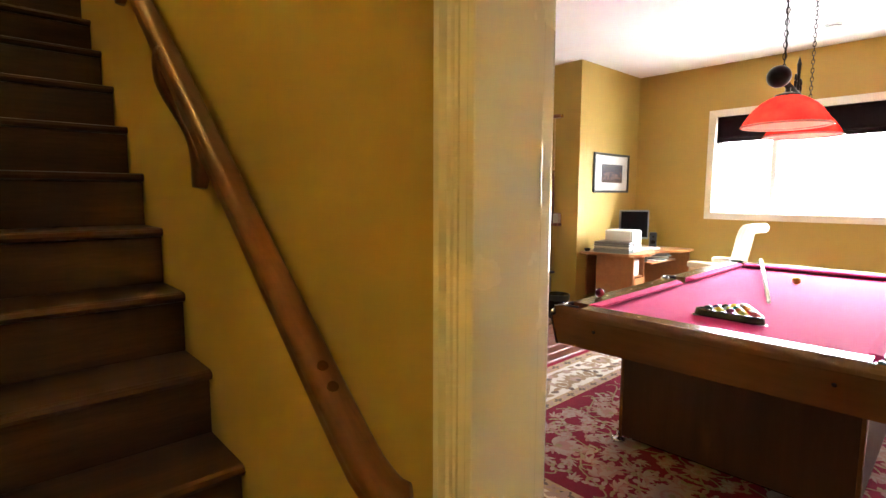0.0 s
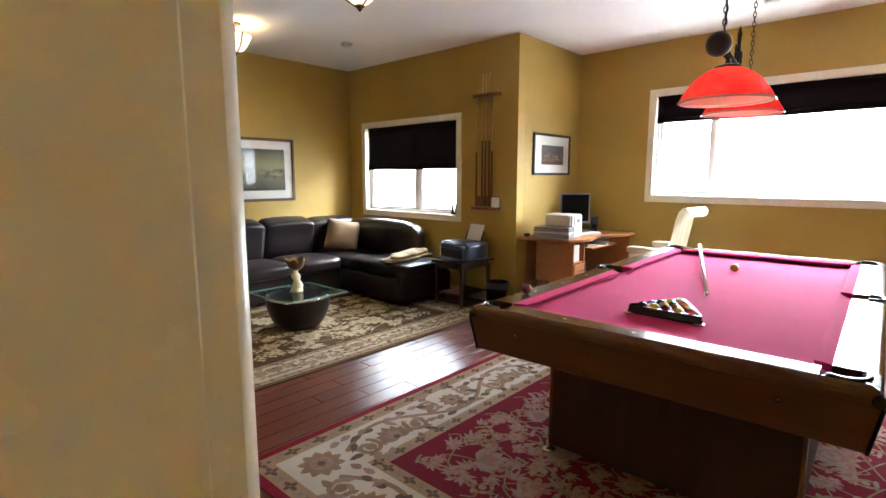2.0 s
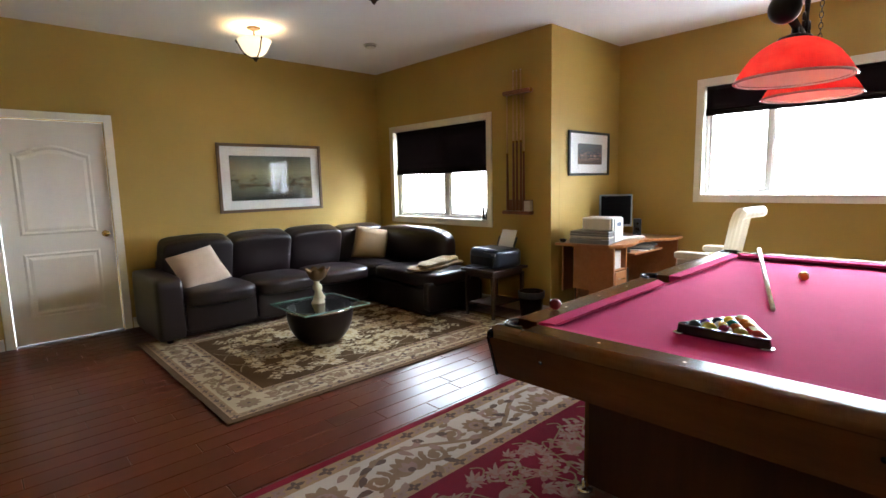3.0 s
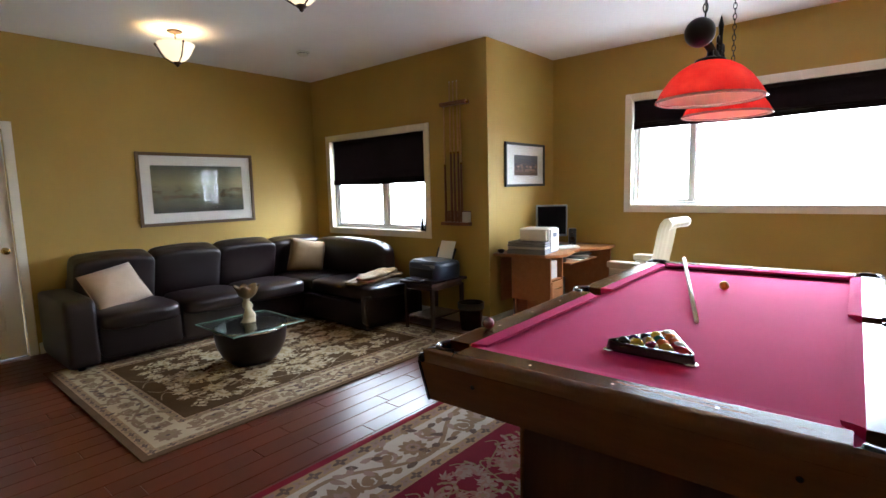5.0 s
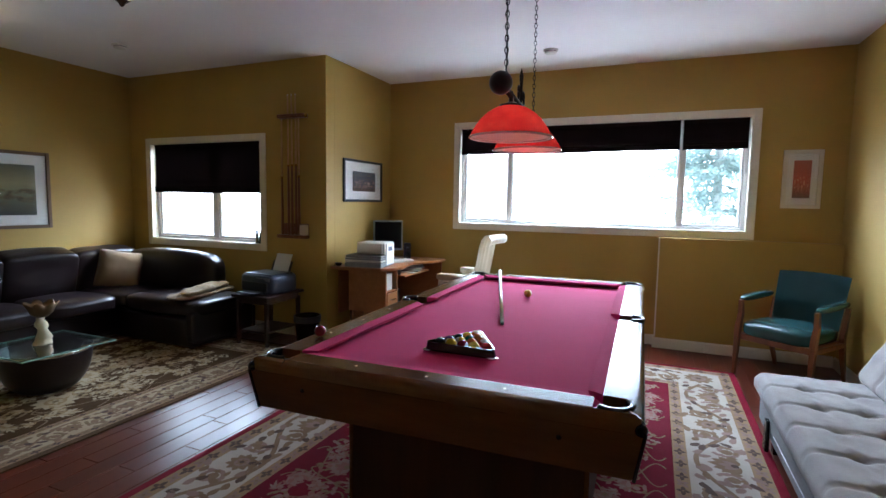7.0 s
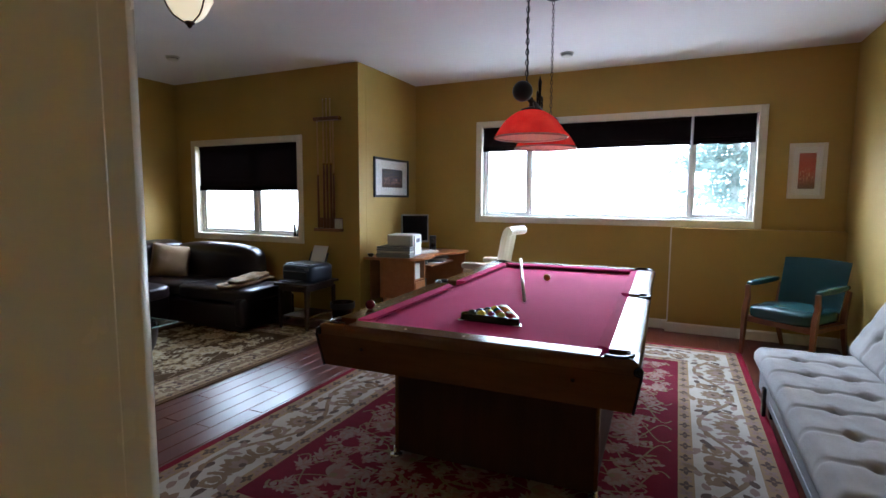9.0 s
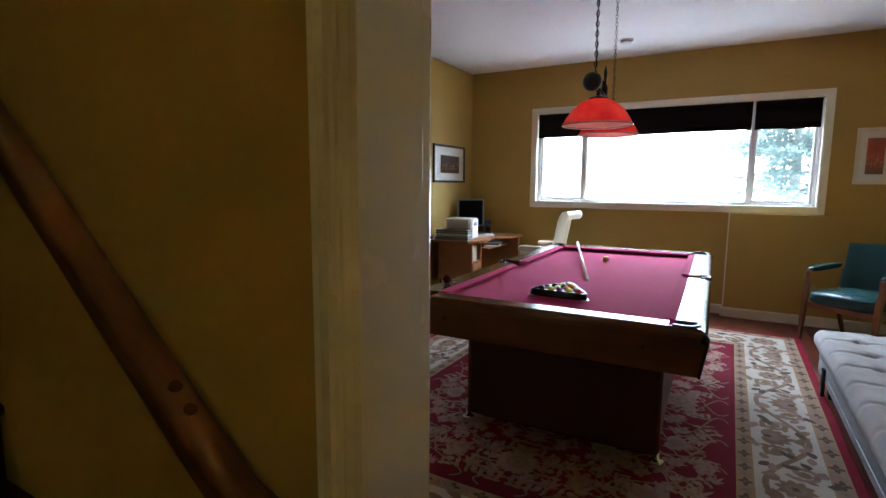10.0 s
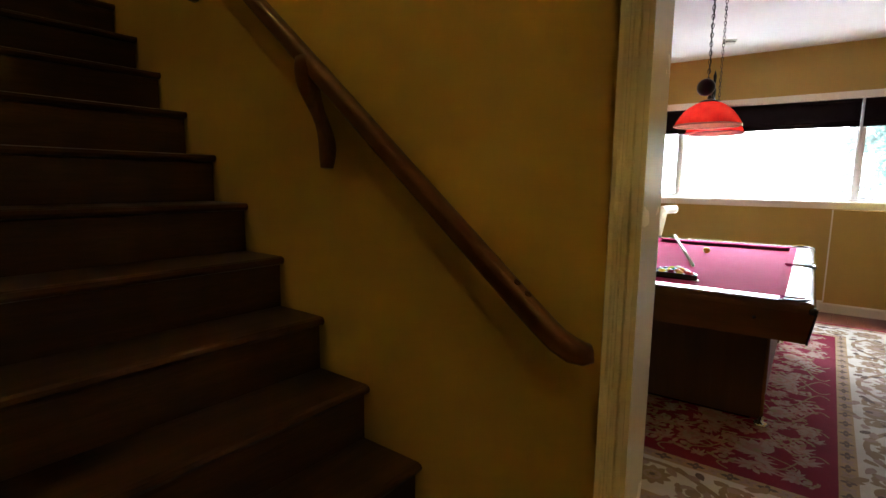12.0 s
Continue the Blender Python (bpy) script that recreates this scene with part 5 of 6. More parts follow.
def monitor():
    m = thing("computer_monitor", "black flat monitor with a silver bezel on a stand", "monitor", (6.24, 2.88, 0.7505), -50)
    part("foot", lathe([(0.12, 0.0), (0.12, 0.008), (0.03, 0.016)], 28), GREYPLASTIC, m, smooth=True)
    part("neck", box(-0.03, 0.03, 0.0, 0.02, 0.012, 0.18, 0.006), GREYPLASTIC, m)
    part("housing", box(-0.17, 0.17, -0.028, 0.0, 0.10, 0.445, 0.008, 3), GREYPLASTIC, m)
    part("screen", box(-0.153, 0.153, -0.031, -0.0282, 0.125, 0.428, 0.001, 1), SCREEN, m, "switched-off dark screen")
    return m


monitor()


def office_printer():
    p = thing("laser_printer", "white and grey desktop laser printer", "printer", (5.60, 2.74, 0.7505), 8)
    part("body", box(-0.145, 0.17, -0.19, 0.17, 0.0, 0.12, 0.008, 3), DARKPLASTIC, p, "dark lower housing")
    for z0, z1, d, m in ((0.006, 0.046, 0.0, GREYPLASTIC), (0.052, 0.072, 0.012, WHITEPLASTIC), (0.077, 0.095, 0.004, GREYPLASTIC), (0.100, 0.1195, 0.018, GREYPLASTIC)):
        part("paper_tray", box(-0.185 + d, 0.165, -0.205 + d * 0.4, 0.185, z0, z1, 0.005, 2), m, p)
    part("upper_body", box(-0.08, 0.17, -0.20, 0.10, 0.1205, 0.245, 0.014, 3), WHITEPLASTIC, p)
    part("side_panel", box(-0.05, 0.16, -0.212, -0.2005, 0.02, 0.235, 0.004), PAPER, p, "white side panel")
    part("panel_window", box(0.0, 0.1, -0.215, -0.2125, 0.16, 0.2, 0.002, 1), BLUEPLASTIC, p)
    part("front_cover", box(-0.098, -0.0805, -0.18, 0.08, 0.13, 0.238, 0.005), WHITEPLASTIC, p)
    return p


office_printer()
_o = thing("desk_speaker", "small black upright computer speaker on the desk", "speaker", (6.42, 2.72, 0.7505), -60)
part("cabinet", box(-0.04, 0.04, -0.05, 0.05, 0, 0.18, 0.01, 3), DARKPLASTIC, _o)
part("driver_cone", lathe([(0.03, 0), (0.03, 0.003), (0.012, -0.002)], 20), BLACKRUBBER, _o, loc=pose(0, -0.0505, 0.06, 90, 0, 0))
part("tweeter", lathe([(0.014, 0), (0.014, 0.003), (0.004, 0.001)], 16), BLACKRUBBER, _o, loc=pose(0, -0.0505, 0.13, 90, 0, 0))
_o = thing("computer_keyboard", "white computer keyboard on the desk", "keyboard", (6.02, 2.66, 0.7505), -20)
part("case", box(-0.21, 0.21, -0.07, 0.07, 0, 0.018, 0.005), WHITEPLASTIC, _o)
part("key_block", box(-0.20, 0.20, -0.06, 0.06, 0.0182, 0.025, 0.002, 1), PAPER, _o)
_o = thing("desk_bowl", "small dark brown bowl at the edge of the desk", "bowl", (5.425, 2.99, 0.7505))
part("bowl", lathe([(0.018, 0), (0.03, 0.012), (0.036, 0.034), (0.032, 0.034), (0.02, 0.012), (0.004, 0.008)], 20), BLACKWOOD, _o, smooth=True)
for k in range(4):
    _o = part("paper_stack", box(-0.10, 0.10, -0.14, 0.14, 0, 0.006 + 0.004 * k, 0.001, 1), (PAPER, BLUEPLASTIC, PAPER, GREYPLASTIC)[k], loc=pose(6.10 + 0.05 * k, 2.57 + 0.01 * k, 0.6435 + (0, 0.0065, 0.017, 0.0315)[k], 0, 0, 15 * k))
    tagged(_o, "loose papers and folders on the keyboard tray", "papers", "papers on the desk tray")
_o = thing("computer_tower", "black computer tower under the desk", "computer", (6.05, 2.80, 0.0), 0)
part("case", box(-0.19, 0.19, -0.09, 0.09, 0.006, 0.42, 0.008, 3), DARKPLASTIC, _o)
part("front_bezel", box(-0.203, -0.1905, -0.088, 0.088, 0.01, 0.415, 0.006), BLACKRUBBER, _o)
part("drive_door", box(-0.208, -0.2035, -0.07, 0.07, 0.33, 0.37, 0.002), GREYPLASTIC, _o)
for k in range(5):
    _o = part("binder", box(-0.08, 0.08, -0.016, 0.016, 0, 0.17, 0.003), (PAPER, BLUEPLASTIC, WHITEPLASTIC, DARKPLASTIC, PAPER)[k], loc=(5.594, 2.525 + 0.036 * k, 0.5145))
    tagged(_o, "slim paper binder standing on the desk shelf", "binder", "binders in the desk unit")


# ---- cream scroll-back chair ----
def scroll_chair():
    c = thing("scroll_back_chair", "cream leather chair with a scrolled back and padded arms", "chair", (5.80, 1.83, 0), 177)
    # side view of the back: rises and rolls over at the top; local -y is the front
    pts = [(0.20, 0.40), (0.225, 0.55), (0.255, 0.72), (0.285, 0.88), (0.305, 1.0), (0.328, 1.07), (0.36, 1.108), (0.398, 1.108), (0.424, 1.078), (0.422, 1.04), (0.398, 1.018)]
    bm = bmesh.new()
    n = 18
    rings = []
    for y, z in pts:
        row = []
        for k in range(n + 1):
            u = 2 * k / n - 1
            fl = 0.008 * abs(math.sin(u * math.pi * 2.5))
            row.append(bm.verts.new((u * 0.225, y - 0.025 * (1 - u * u) - fl, z)))
        rings.append(row)
    for a, b in zip(rings, rings[1:]):
        for k in range(n):
            bm.faces.new((a[k], a[k + 1], b[k + 1], b[k]))
    bmesh.ops.solidify(bm, geom=bm.faces[:], thickness=0.036)
    bmesh.ops.recalc_face_normals(bm, faces=bm.faces[:])
    part("backrest", bm, CREAMLEATHER, c, "fluted cream leather scroll back", True)
    part("seat", cushion(0.50, 0.50, 0.14, 0.25, 5, 10), CREAMLEATHER, c, smooth=True, loc=(0, -0.03, 0.43))
    for sx in (-1, 1):
        part("arm_pad", cushion(0.085, 0.27, 0.06, 0.1, 6, 8), CREAMLEATHER, c, smooth=True, loc=(sx * 0.275, 0.035, 0.71))
        part("arm_panel", box(sx * 0.275 - 0.03, sx * 0.275 + 0.03, -0.08, 0.15, 0.36, 0.682, 0.015, 3), CREAMLEATHER, c)
        for y in (-0.2, 0.2):
            part("leg", sweep([(sx * 0.23, y, 0.0), (sx * 0.22, y, 0.20), (sx * 0.22, y, 0.37)], ring(0.02, 10), up=(0, 1, 0), scales=[0.7, 1.0, 1.2]), DARKWOOD, c)
    return c


scroll_chair()


# ---- teal armchair ----
def armchair():
    c = thing("teal_armchair", "vintage teal vinyl armchair with a wooden frame", "armchair", (6.02, -1.008, 0), -128)
    # local -y is the front
    part("seat", cushion(0.54, 0.54, 0.12, 0.35, 5, 12, 0.003), TEAL, c, "teal vinyl seat", True, (0, -0.02, 0.405))
    bm = bmesh.new()
    n = 14
    rows = []
    for i in range(13):
        s = i / 12
        z = 0.43 + 0.43 * s
        row = []
        for k in range(n + 1):
            u = 2 * k / n - 1
            w = 0.255 + 0.015 * s
            row.append(bm.verts.new((u * w, 0.22 + 0.11 * s + 0.028 * (u * u) * -1 - 0.02 * math.sin(math.pi * s) * (1 - u * u), z + 0.012 * (1 - u * u) * s)))
        rows.append(row)
    for a, b in zip(rows, rows[1:]):
        for k in range(n):
            bm.faces.new((a[k], a[k + 1], b[k + 1], b[k]))
    bmesh.ops.solidify(bm, geom=bm.faces[:], thickness=-0.065)
    bmesh.ops.recalc_face_normals(bm, faces=bm.faces[:])
    bmesh.ops.bevel(bm, geom=[e for e in bm.edges if e.is_manifold and e.calc_face_angle(0) > 1.0], offset=0.014, segments=3, affect="EDGES")
    part("backrest", bm, TEAL, c, "curved teal vinyl backrest", True)
    part("seat_frame", box(-0.26, 0.26, -0.25, 0.24, 0.30, 0.352, 0.008), CHAIRWOOD, c)
    sq = [(-0.018, -0.018), (0.018, -0.018), (0.018, 0.018), (-0.018, 0.018)]
    for sx in (-1, 1):
        x = sx * 0.285
        part("front_leg", sweep([(x, -0.27, 0.0), (x, -0.255, 0.20), (x, -0.245, 0.40), (x, -0.215, 0.52), (x, -0.225, 0.63)], sq, up=(0, 1, 0), scales=[0.62, 0.95, 1.15, 1.0, 0.85]), CHAIRWOOD, c)
        part("back_leg", sweep([(x * 0.93, 0.335, 0.0), (x * 0.95, 0.26, 0.20), (x * 0.95, 0.225, 0.38), (x * 0.97, 0.275, 0.62)], sq, up=(0, 1, 0), scales=[0.62, 0.95, 1.1, 0.8]), CHAIRWOOD, c)
        part("side_rail", box(x - 0.012, x + 0.012, -0.235, 0.22, 0.31, 0.348, 0.004), CHAIRWOOD, c)
        bm = cushion(0.074, 0.44, 0.045, 0.25, 4, 10)
        part("arm_pad", bm, TEAL, c, "padded teal arm", True, pose(x, 0.005, 0.652, 3, 0, 0))
    return c


armchair()


# ---- futon ----
def futon():
    f = thing("futon", "light grey tufted suede futon on a charcoal base", "futon", (0, 0, 0))
    x0, x1 = 2.80, 4.765

    def tufted(name, u0, u1, v0, v1, thick, nu, nv, place):
        """A stuffed slab with rows of tufts, seams and rounded borders."""
        NU, NV = nu * 16, nv * 14
        bm = bmesh.new()

        def height(u, v):
            e = min(u, 1 - u) * (u1 - u0)
            g = min(v, 1 - v) * (v1 - v0)
            h = thick * min(1, (1 - (1 - min(e / 0.06, 1)) ** 2.2)) ** 0.5 * min(1, (1 - (1 - min(g / 0.06, 1)) ** 2.2)) ** 0.5
            pu, pv = u * nu, v * nv
            du, dv = abs(pu - round(pu)), abs(pv - round(pv))
            inner_u = 0 < round(pu) < nu
            inner_v = 0 < round(pv) < nv
            if inner_u:
                h -= 0.013 * math.exp(-(du / 0.045) ** 2)
            if inner_v and inner_u:
                h -= 0.034 * math.exp(-(du / 0.13) ** 2 - (dv / 0.15) ** 2)
                fold = noise.noise((u * 60, v * 22, nu))
                h += 0.008 * fold * math.exp(-(dv / 0.16) ** 2 - (du / 0.45) ** 2)
            h += 0.006 * noise.noise((u * 12, v * 8, 3.0 + nv))
            return h

        top = [[bm.verts.new(place(u0 + (u1 - u0) * i / NU, v0 + (v1 - v0) * j / NV, height(i / NU, j / NV))) for j in range(NV + 1)] for i in range(NU + 1)]
        for i in range(NU):
            for j in range(NV):
                bm.faces.new((top[i][j], top[i + 1][j], top[i + 1][j + 1], top[i][j + 1]))
        lo = {}
        rim = [(i, 0) for i in range(NU)] + [(NU, j) for j in range(NV)] + [(i, NV) for i in range(NU, 0, -1)] + [(0, j) for j in range(NV, 0, -1)]
        for i, j in rim:
            lo[i, j] = bm.verts.new(place(u0 + (u1 - u0) * i / NU, v0 + (v1 - v0) * j / NV, -0.05))
        for a, b in zip(rim, rim[1:] + rim[:1]):
            bm.faces.new((top[a[0]][a[1]], top[b[0]][b[1]], lo[b], lo[a]))
        bm.faces.new([lo[k] for k in rim])
        bmesh.ops.recalc_face_normals(bm, faces=bm.faces[:])
        return part(name, bm, SUEDE, f, smooth=True)

    tufted("seat_mattress", x0, x1, -1.16, -0.565, 0.055, 7, 3, lambda u, v, h: (u, v, 0.345 + h))
    ca, sa = math.cos(radians(62)), math.sin(radians(62))
    tufted("back_mattress", x0, x1, 0.0, 0.56, 0.055, 7, 3, lambda u, v, h: (u, -1.10 - v * ca + h * sa, 0.40 + v * sa + h * ca))
    part("base", box(x0 + 0.02, x1 - 0.02, -1.14, -0.60, 0.10, 0.2945, 0.012, 2), CHARCOAL, f, "charcoal vinyl base box")
    part("metal_rail", tube([(x0 + 0.04, -0.597, 0.16), (x1 - 0.45, -0.597, 0.16)], 0.003, 8), GREYPLASTIC, f, "thin grey trim rail")
    part("back_support", box(x0 + 0.1, x1 - 0.1, -1.40, -1.34, 0.0, 0.45, 0.01), CHARCOAL, f)
    for x in (x0 + 0.12, x1 - 0.28):
        for y in (-1.08, -0.66):
            part("leg", sweep([(x, y, 0.0), (x, y, 0.10)], [(-0.03, -0.03), (0.03, -0.03), (0.03, 0.03), (-0.03, 0.03)], up=(0, 1, 0)), BLACKRUBBER, f)
    part("hinge_bracket", box(x1 - 0.34, x1 - 0.28, -0.603, -0.58, 0.02, 0.20, 0.006), BLACKRUBBER, f)
    return f


futon()


# ---- outdoors ----
# ground tone raised to bounce daylight up to the ceiling; real surface unknown
GROUND = mat("pale_concrete", (0.05, 0.07, 0.03), 0.9)
_n = Nodes(GROUND)
_n.color(_n.ramp(_n.noise(_n.coords(), 0.4, 6), (0.3, (0.58, 0.58, 0.57)), (0.7, (0.70, 0.70, 0.69))))
bm = bmesh.new()
vs = [bm.verts.new((X2 + T + 900 * math.cos(a), 900 * math.sin(a), -0.6)) for a in [2 * math.pi * k / 48 for k in range(48)]]
bm.faces.new(vs)
tagged(part("ground", bm, GROUND), "ground outside the house, paled to bounce daylight indoors", "ground", kind="structure")
# needle and bark colours are lightened to imitate haze and window glare
HAZED_NEEDLE = mat("conifer_needles", (0.07, 0.10, 0.075), 0.8)
_n = Nodes(HAZED_NEEDLE)
_g = _n.add("ShaderNodeNewGeometry")
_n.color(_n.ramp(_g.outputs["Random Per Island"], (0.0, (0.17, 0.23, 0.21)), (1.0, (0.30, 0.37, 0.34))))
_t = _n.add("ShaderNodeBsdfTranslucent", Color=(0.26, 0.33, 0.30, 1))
_m = _n.add("ShaderNodeMixShader", Fac=0.5)
_n.link(_n.bsdf.outputs[0], _m.inputs[1])
_n.link(_t.outputs[0], _m.inputs[2])
_n.link(_m.outputs[0], _n.t.nodes["Material Output"].inputs["Surface"])
HAZED_BARK = mat("bark", (0.34, 0.36, 0.34), 0.9)
HAZE = mat("bright_overcast", (0.9, 0.92, 0.95), 1.0)
_b = HAZE.node_tree.nodes["Principled BSDF"]
_b.inputs["Emission Color"].default_value = (0.95, 0.98, 1.0, 1)
_b.inputs["Emission Strength"].default_value = 12.0


def conifer(x, y, h, seed):
    t = thing("conifer_tree", "tall green conifer tree outside the window, paled to look hazy", "tree", (x, y, -0.6))
    rnd = random.Random(seed)
    part("trunk", sweep([(0, 0, 0), (0.02, 0.03, h * 0.5), (0.0, 0.0, h * 0.98)], ring(0.16, 10), up=(0, 1, 0), scales=[1.0, 0.6, 0.08]), HAZED_BARK, t, smooth=True)
    limbs, crown = bmesh.new(), bmesh.new()
    for k in range(150):
        s = rnd.random() ** 0.8
        z = h * (0.12 + 0.86 * s)
        ln = (1 - s) * 1.9 * rnd.uniform(0.6, 1.1) + 0.22
        a = rnd.uniform(0, 6.283)
        dx, dy = math.cos(a), math.sin(a)
        tip = (dx * ln, dy * ln, z - 0.12 * ln + 0.1)
        sweep([(0, 0, z), (dx * ln * 0.5, dy * ln * 0.5, z + 0.02), tip], ring(0.02, 4), limbs, scales=[1, 0.7, 0.2])
        m = int(40 + 90 * ln)
        for q in range(m):
            u = rnd.uniform(0.15, 1.05)
            c = Vector((dx * ln * u, dy * ln * u, z - 0.10 * ln * u * u + 0.06 * u)) + Vector((rnd.gauss(0, 0.11), rnd.gauss(0, 0.11), rnd.gauss(-0.03, 0.06)))
            d = Vector((dx + rnd.gauss(0, 0.7), dy + rnd.gauss(0, 0.7), rnd.gauss(-0.1, 0.5))).normalized()
            w = d.cross(Vector((rnd.gauss(0, 1), rnd.gauss(0, 1), 1))).normalized() * 0.028
            l = d * rnd.uniform(0.10, 0.2)
            crown.faces.new([crown.verts.new(p) for p in (c - w * 0.4, c + l * 0.5 - w, c + l, c + l * 0.5 + w)])
    part("limbs", limbs, HAZED_BARK, t)
    part("crown", crown, HAZED_NEEDLE, t)
    return t


conifer(15.6, -1.35, 7.4, 4)
# bright overcast distance
for name, (a, b) in {"backdrop_east": ((62.0, -140.0), (62.0, 260.0))}.items():
    bm = bmesh.new()
    bm.faces.new([bm.verts.new(p) for p in ((a[0], a[1], -1), (b[0], b[1], -1), (b[0], b[1], 45), (a[0], a[1], 45))])
    tagged(part(name, bm, HAZE), "bright white overcast sky and haze", "sky", kind="structure")

# ---- rugs ----
def wool(name, a, b):
    m = cloth(name, a, b, 420, 0.55, 0.97)
    w = m.node_tree.nodes["Principled BSDF"]
    w.inputs["Sheen Weight"].default_value = 0.0
    w.inputs["Specular IOR Level"].default_value = 0.08
    return m


def flat_pattern(name, polys, z, material, parent):
    """Many small flat woven shapes of one colour as one sheet."""
    verts, faces = [], []
    for poly, lift in polys:
        faces.append(tuple(range(len(verts), len(verts) + len(poly))))
        verts += [(x, y, z + lift) for x, y in poly]
    me = bpy.data.meshes.new(name)
    me.from_pydata(verts, [], faces)
    me.materials.append(material)
    ob = new(name, me)
    ob.parent = parent
    ob["kind"] = "stuff"
    return ob


class Loom:
    """Collects motif outlines by colour."""

    def __init__(self, rnd):
        self.ink = {}
        self.rnd = rnd
        self.mirror = None

    def put(self, color, poly, lift):
        area2 = sum(poly[k - 1][0] * poly[k][1] - poly[k][0] * poly[k - 1][1] for k in range(len(poly)))
        self.ink.setdefault(color, []).append((poly if area2 > 0 else poly[::-1], lift))

    def petal(self, color, x, y, a, ln, w, lift, bend=0.0):
        out = []
        for k in range(6):
            s = k / 5
            out.append((s * ln, w * math.sin(math.pi * min(s * 0.92 + 0.08, 1)) ** 0.8))
        pts = out + [(u, -v) for u, v in reversed(out[1:-1])]
        c, s = math.cos(a), math.sin(a)
        self.put(color, [(x + u * c - (v + bend * u * u) * s, y + u * s + (v + bend * u * u) * c) for u, v in pts], lift)

    def disc(self, color, x, y, r, lift, n=10):
        self.put(color, [(x + r * math.cos(2 * math.pi * k / n), y + r * math.sin(2 * math.pi * k / n)) for k in range(n)], lift)

    def rosette(self, x, y, r, c1, c2, c3, petals=9, turn=0.0):
        for k in range(petals):
            a = turn + 2 * math.pi * k / petals
            self.petal(c1, x + 0.25 * r * math.cos(a), y + 0.25 * r * math.sin(a), a, r * 0.78, r * 0.24, 0.0004 + 0.00002 * k)
        self.disc(c2, x, y, r * 0.50, 0.0008, 12)
        for k in range(6):
            a = turn + 0.3 + 2 * math.pi * k / 6
            self.petal(c1, x, y, a, r * 0.40, r * 0.10, 0.0011 + 0.00002 * k)
        self.disc(c3, x, y, r * 0.16, 0.0014, 8)

    def palmette(self, x, y, r, a, c1, c2, c3):
        for k, d in enumerate((-1.5, -1.0, -0.5, 0.0, 0.5, 1.0, 1.5)):
            self.petal(c1, x, y, a + d * 0.8, r * (1.15 - 0.18 * abs(d)), r * 0.24, 0.0004 + 0.00002 * k)
        for k, d in enumerate((-1, 0, 1)):
            self.petal(c2, x, y, a + d * 0.55, r * (0.75 - 0.1 * abs(d)), r * 0.17, 0.0008 + 0.00002 * k)
        self.disc(c3, x + 0.12 * r * math.cos(a), y + 0.12 * r * math.sin(a), r * 0.16, 0.0012, 8)

    def scroll(self, color, leaf, x, y, r, a0, way, w, turns=1.35, leaves=6):
        """A tapering spiral stem with curled leaves along its back."""
        n = 22
        pts = []
        for k in range(n):
            t = k / (n - 1)
            a, rad = a0 + way * turns * 6.283 * t, r * (1 - 0.8 * t)
            pts.append((x + rad * math.cos(a), y + rad * math.sin(a)))
        self.vine(color, pts, w)
        self.disc(leaf, *pts[-1], w * 2.6, 0.0006, 8)
        for k in range(leaves):
            t = (k + 0.4) / leaves * 0.72
            a, rad = a0 + way * turns * 6.283 * t, r * (1 - 0.8 * t)
            px, py = x + rad * math.cos(a), y + rad * math.sin(a)
            tang = a + way * math.pi / 2
            s = 1 if k % 2 else -1
            self.petal(leaf if k % 3 else color, px, py, tang - s * way * 0.75, r * (0.66 - 0.26 * t), r * 0.19, 0.0005 + 0.00002 * k, s * way * 1.1 / r * 0.4)

    def spray(self, c1, c2, x, y, r, a, flip):
        """Ragged leafy spray: pointed lobes fanning from a short stem."""
        for k, (d, ln) in enumerate(((-1.25, 0.62), (-0.7, 0.85), (-0.2, 1.05), (0.3, 0.9), (0.85, 0.75), (1.5, 0.5), (2.4, 0.45))):
            self.petal(c1 if k % 3 else c2, x, y, a + flip * d, r * ln, r * 0.15, 0.0007 + 0.00002 * k, flip * 0.5 / r)

    def vine(self, color, pts, w, lift=0.0002):
        for (x0, y0), (x1, y1) in zip(pts, pts[1:]):
            d = math.hypot(x1 - x0, y1 - y0) or 1e-6
            nx, ny = -(y1 - y0) / d * w, (x1 - x0) / d * w
            ex, ey = (x1 - x0) / d * w * 0.6, (y1 - y0) / d * w * 0.6
            self.put(color, [(x0 - nx - ex, y0 - ny - ey), (x1 - nx + ex, y1 - ny + ey), (x1 + nx + ex, y1 + ny + ey), (x0 + nx - ex, y0 + ny - ey)], lift)
            lift += 0.000004


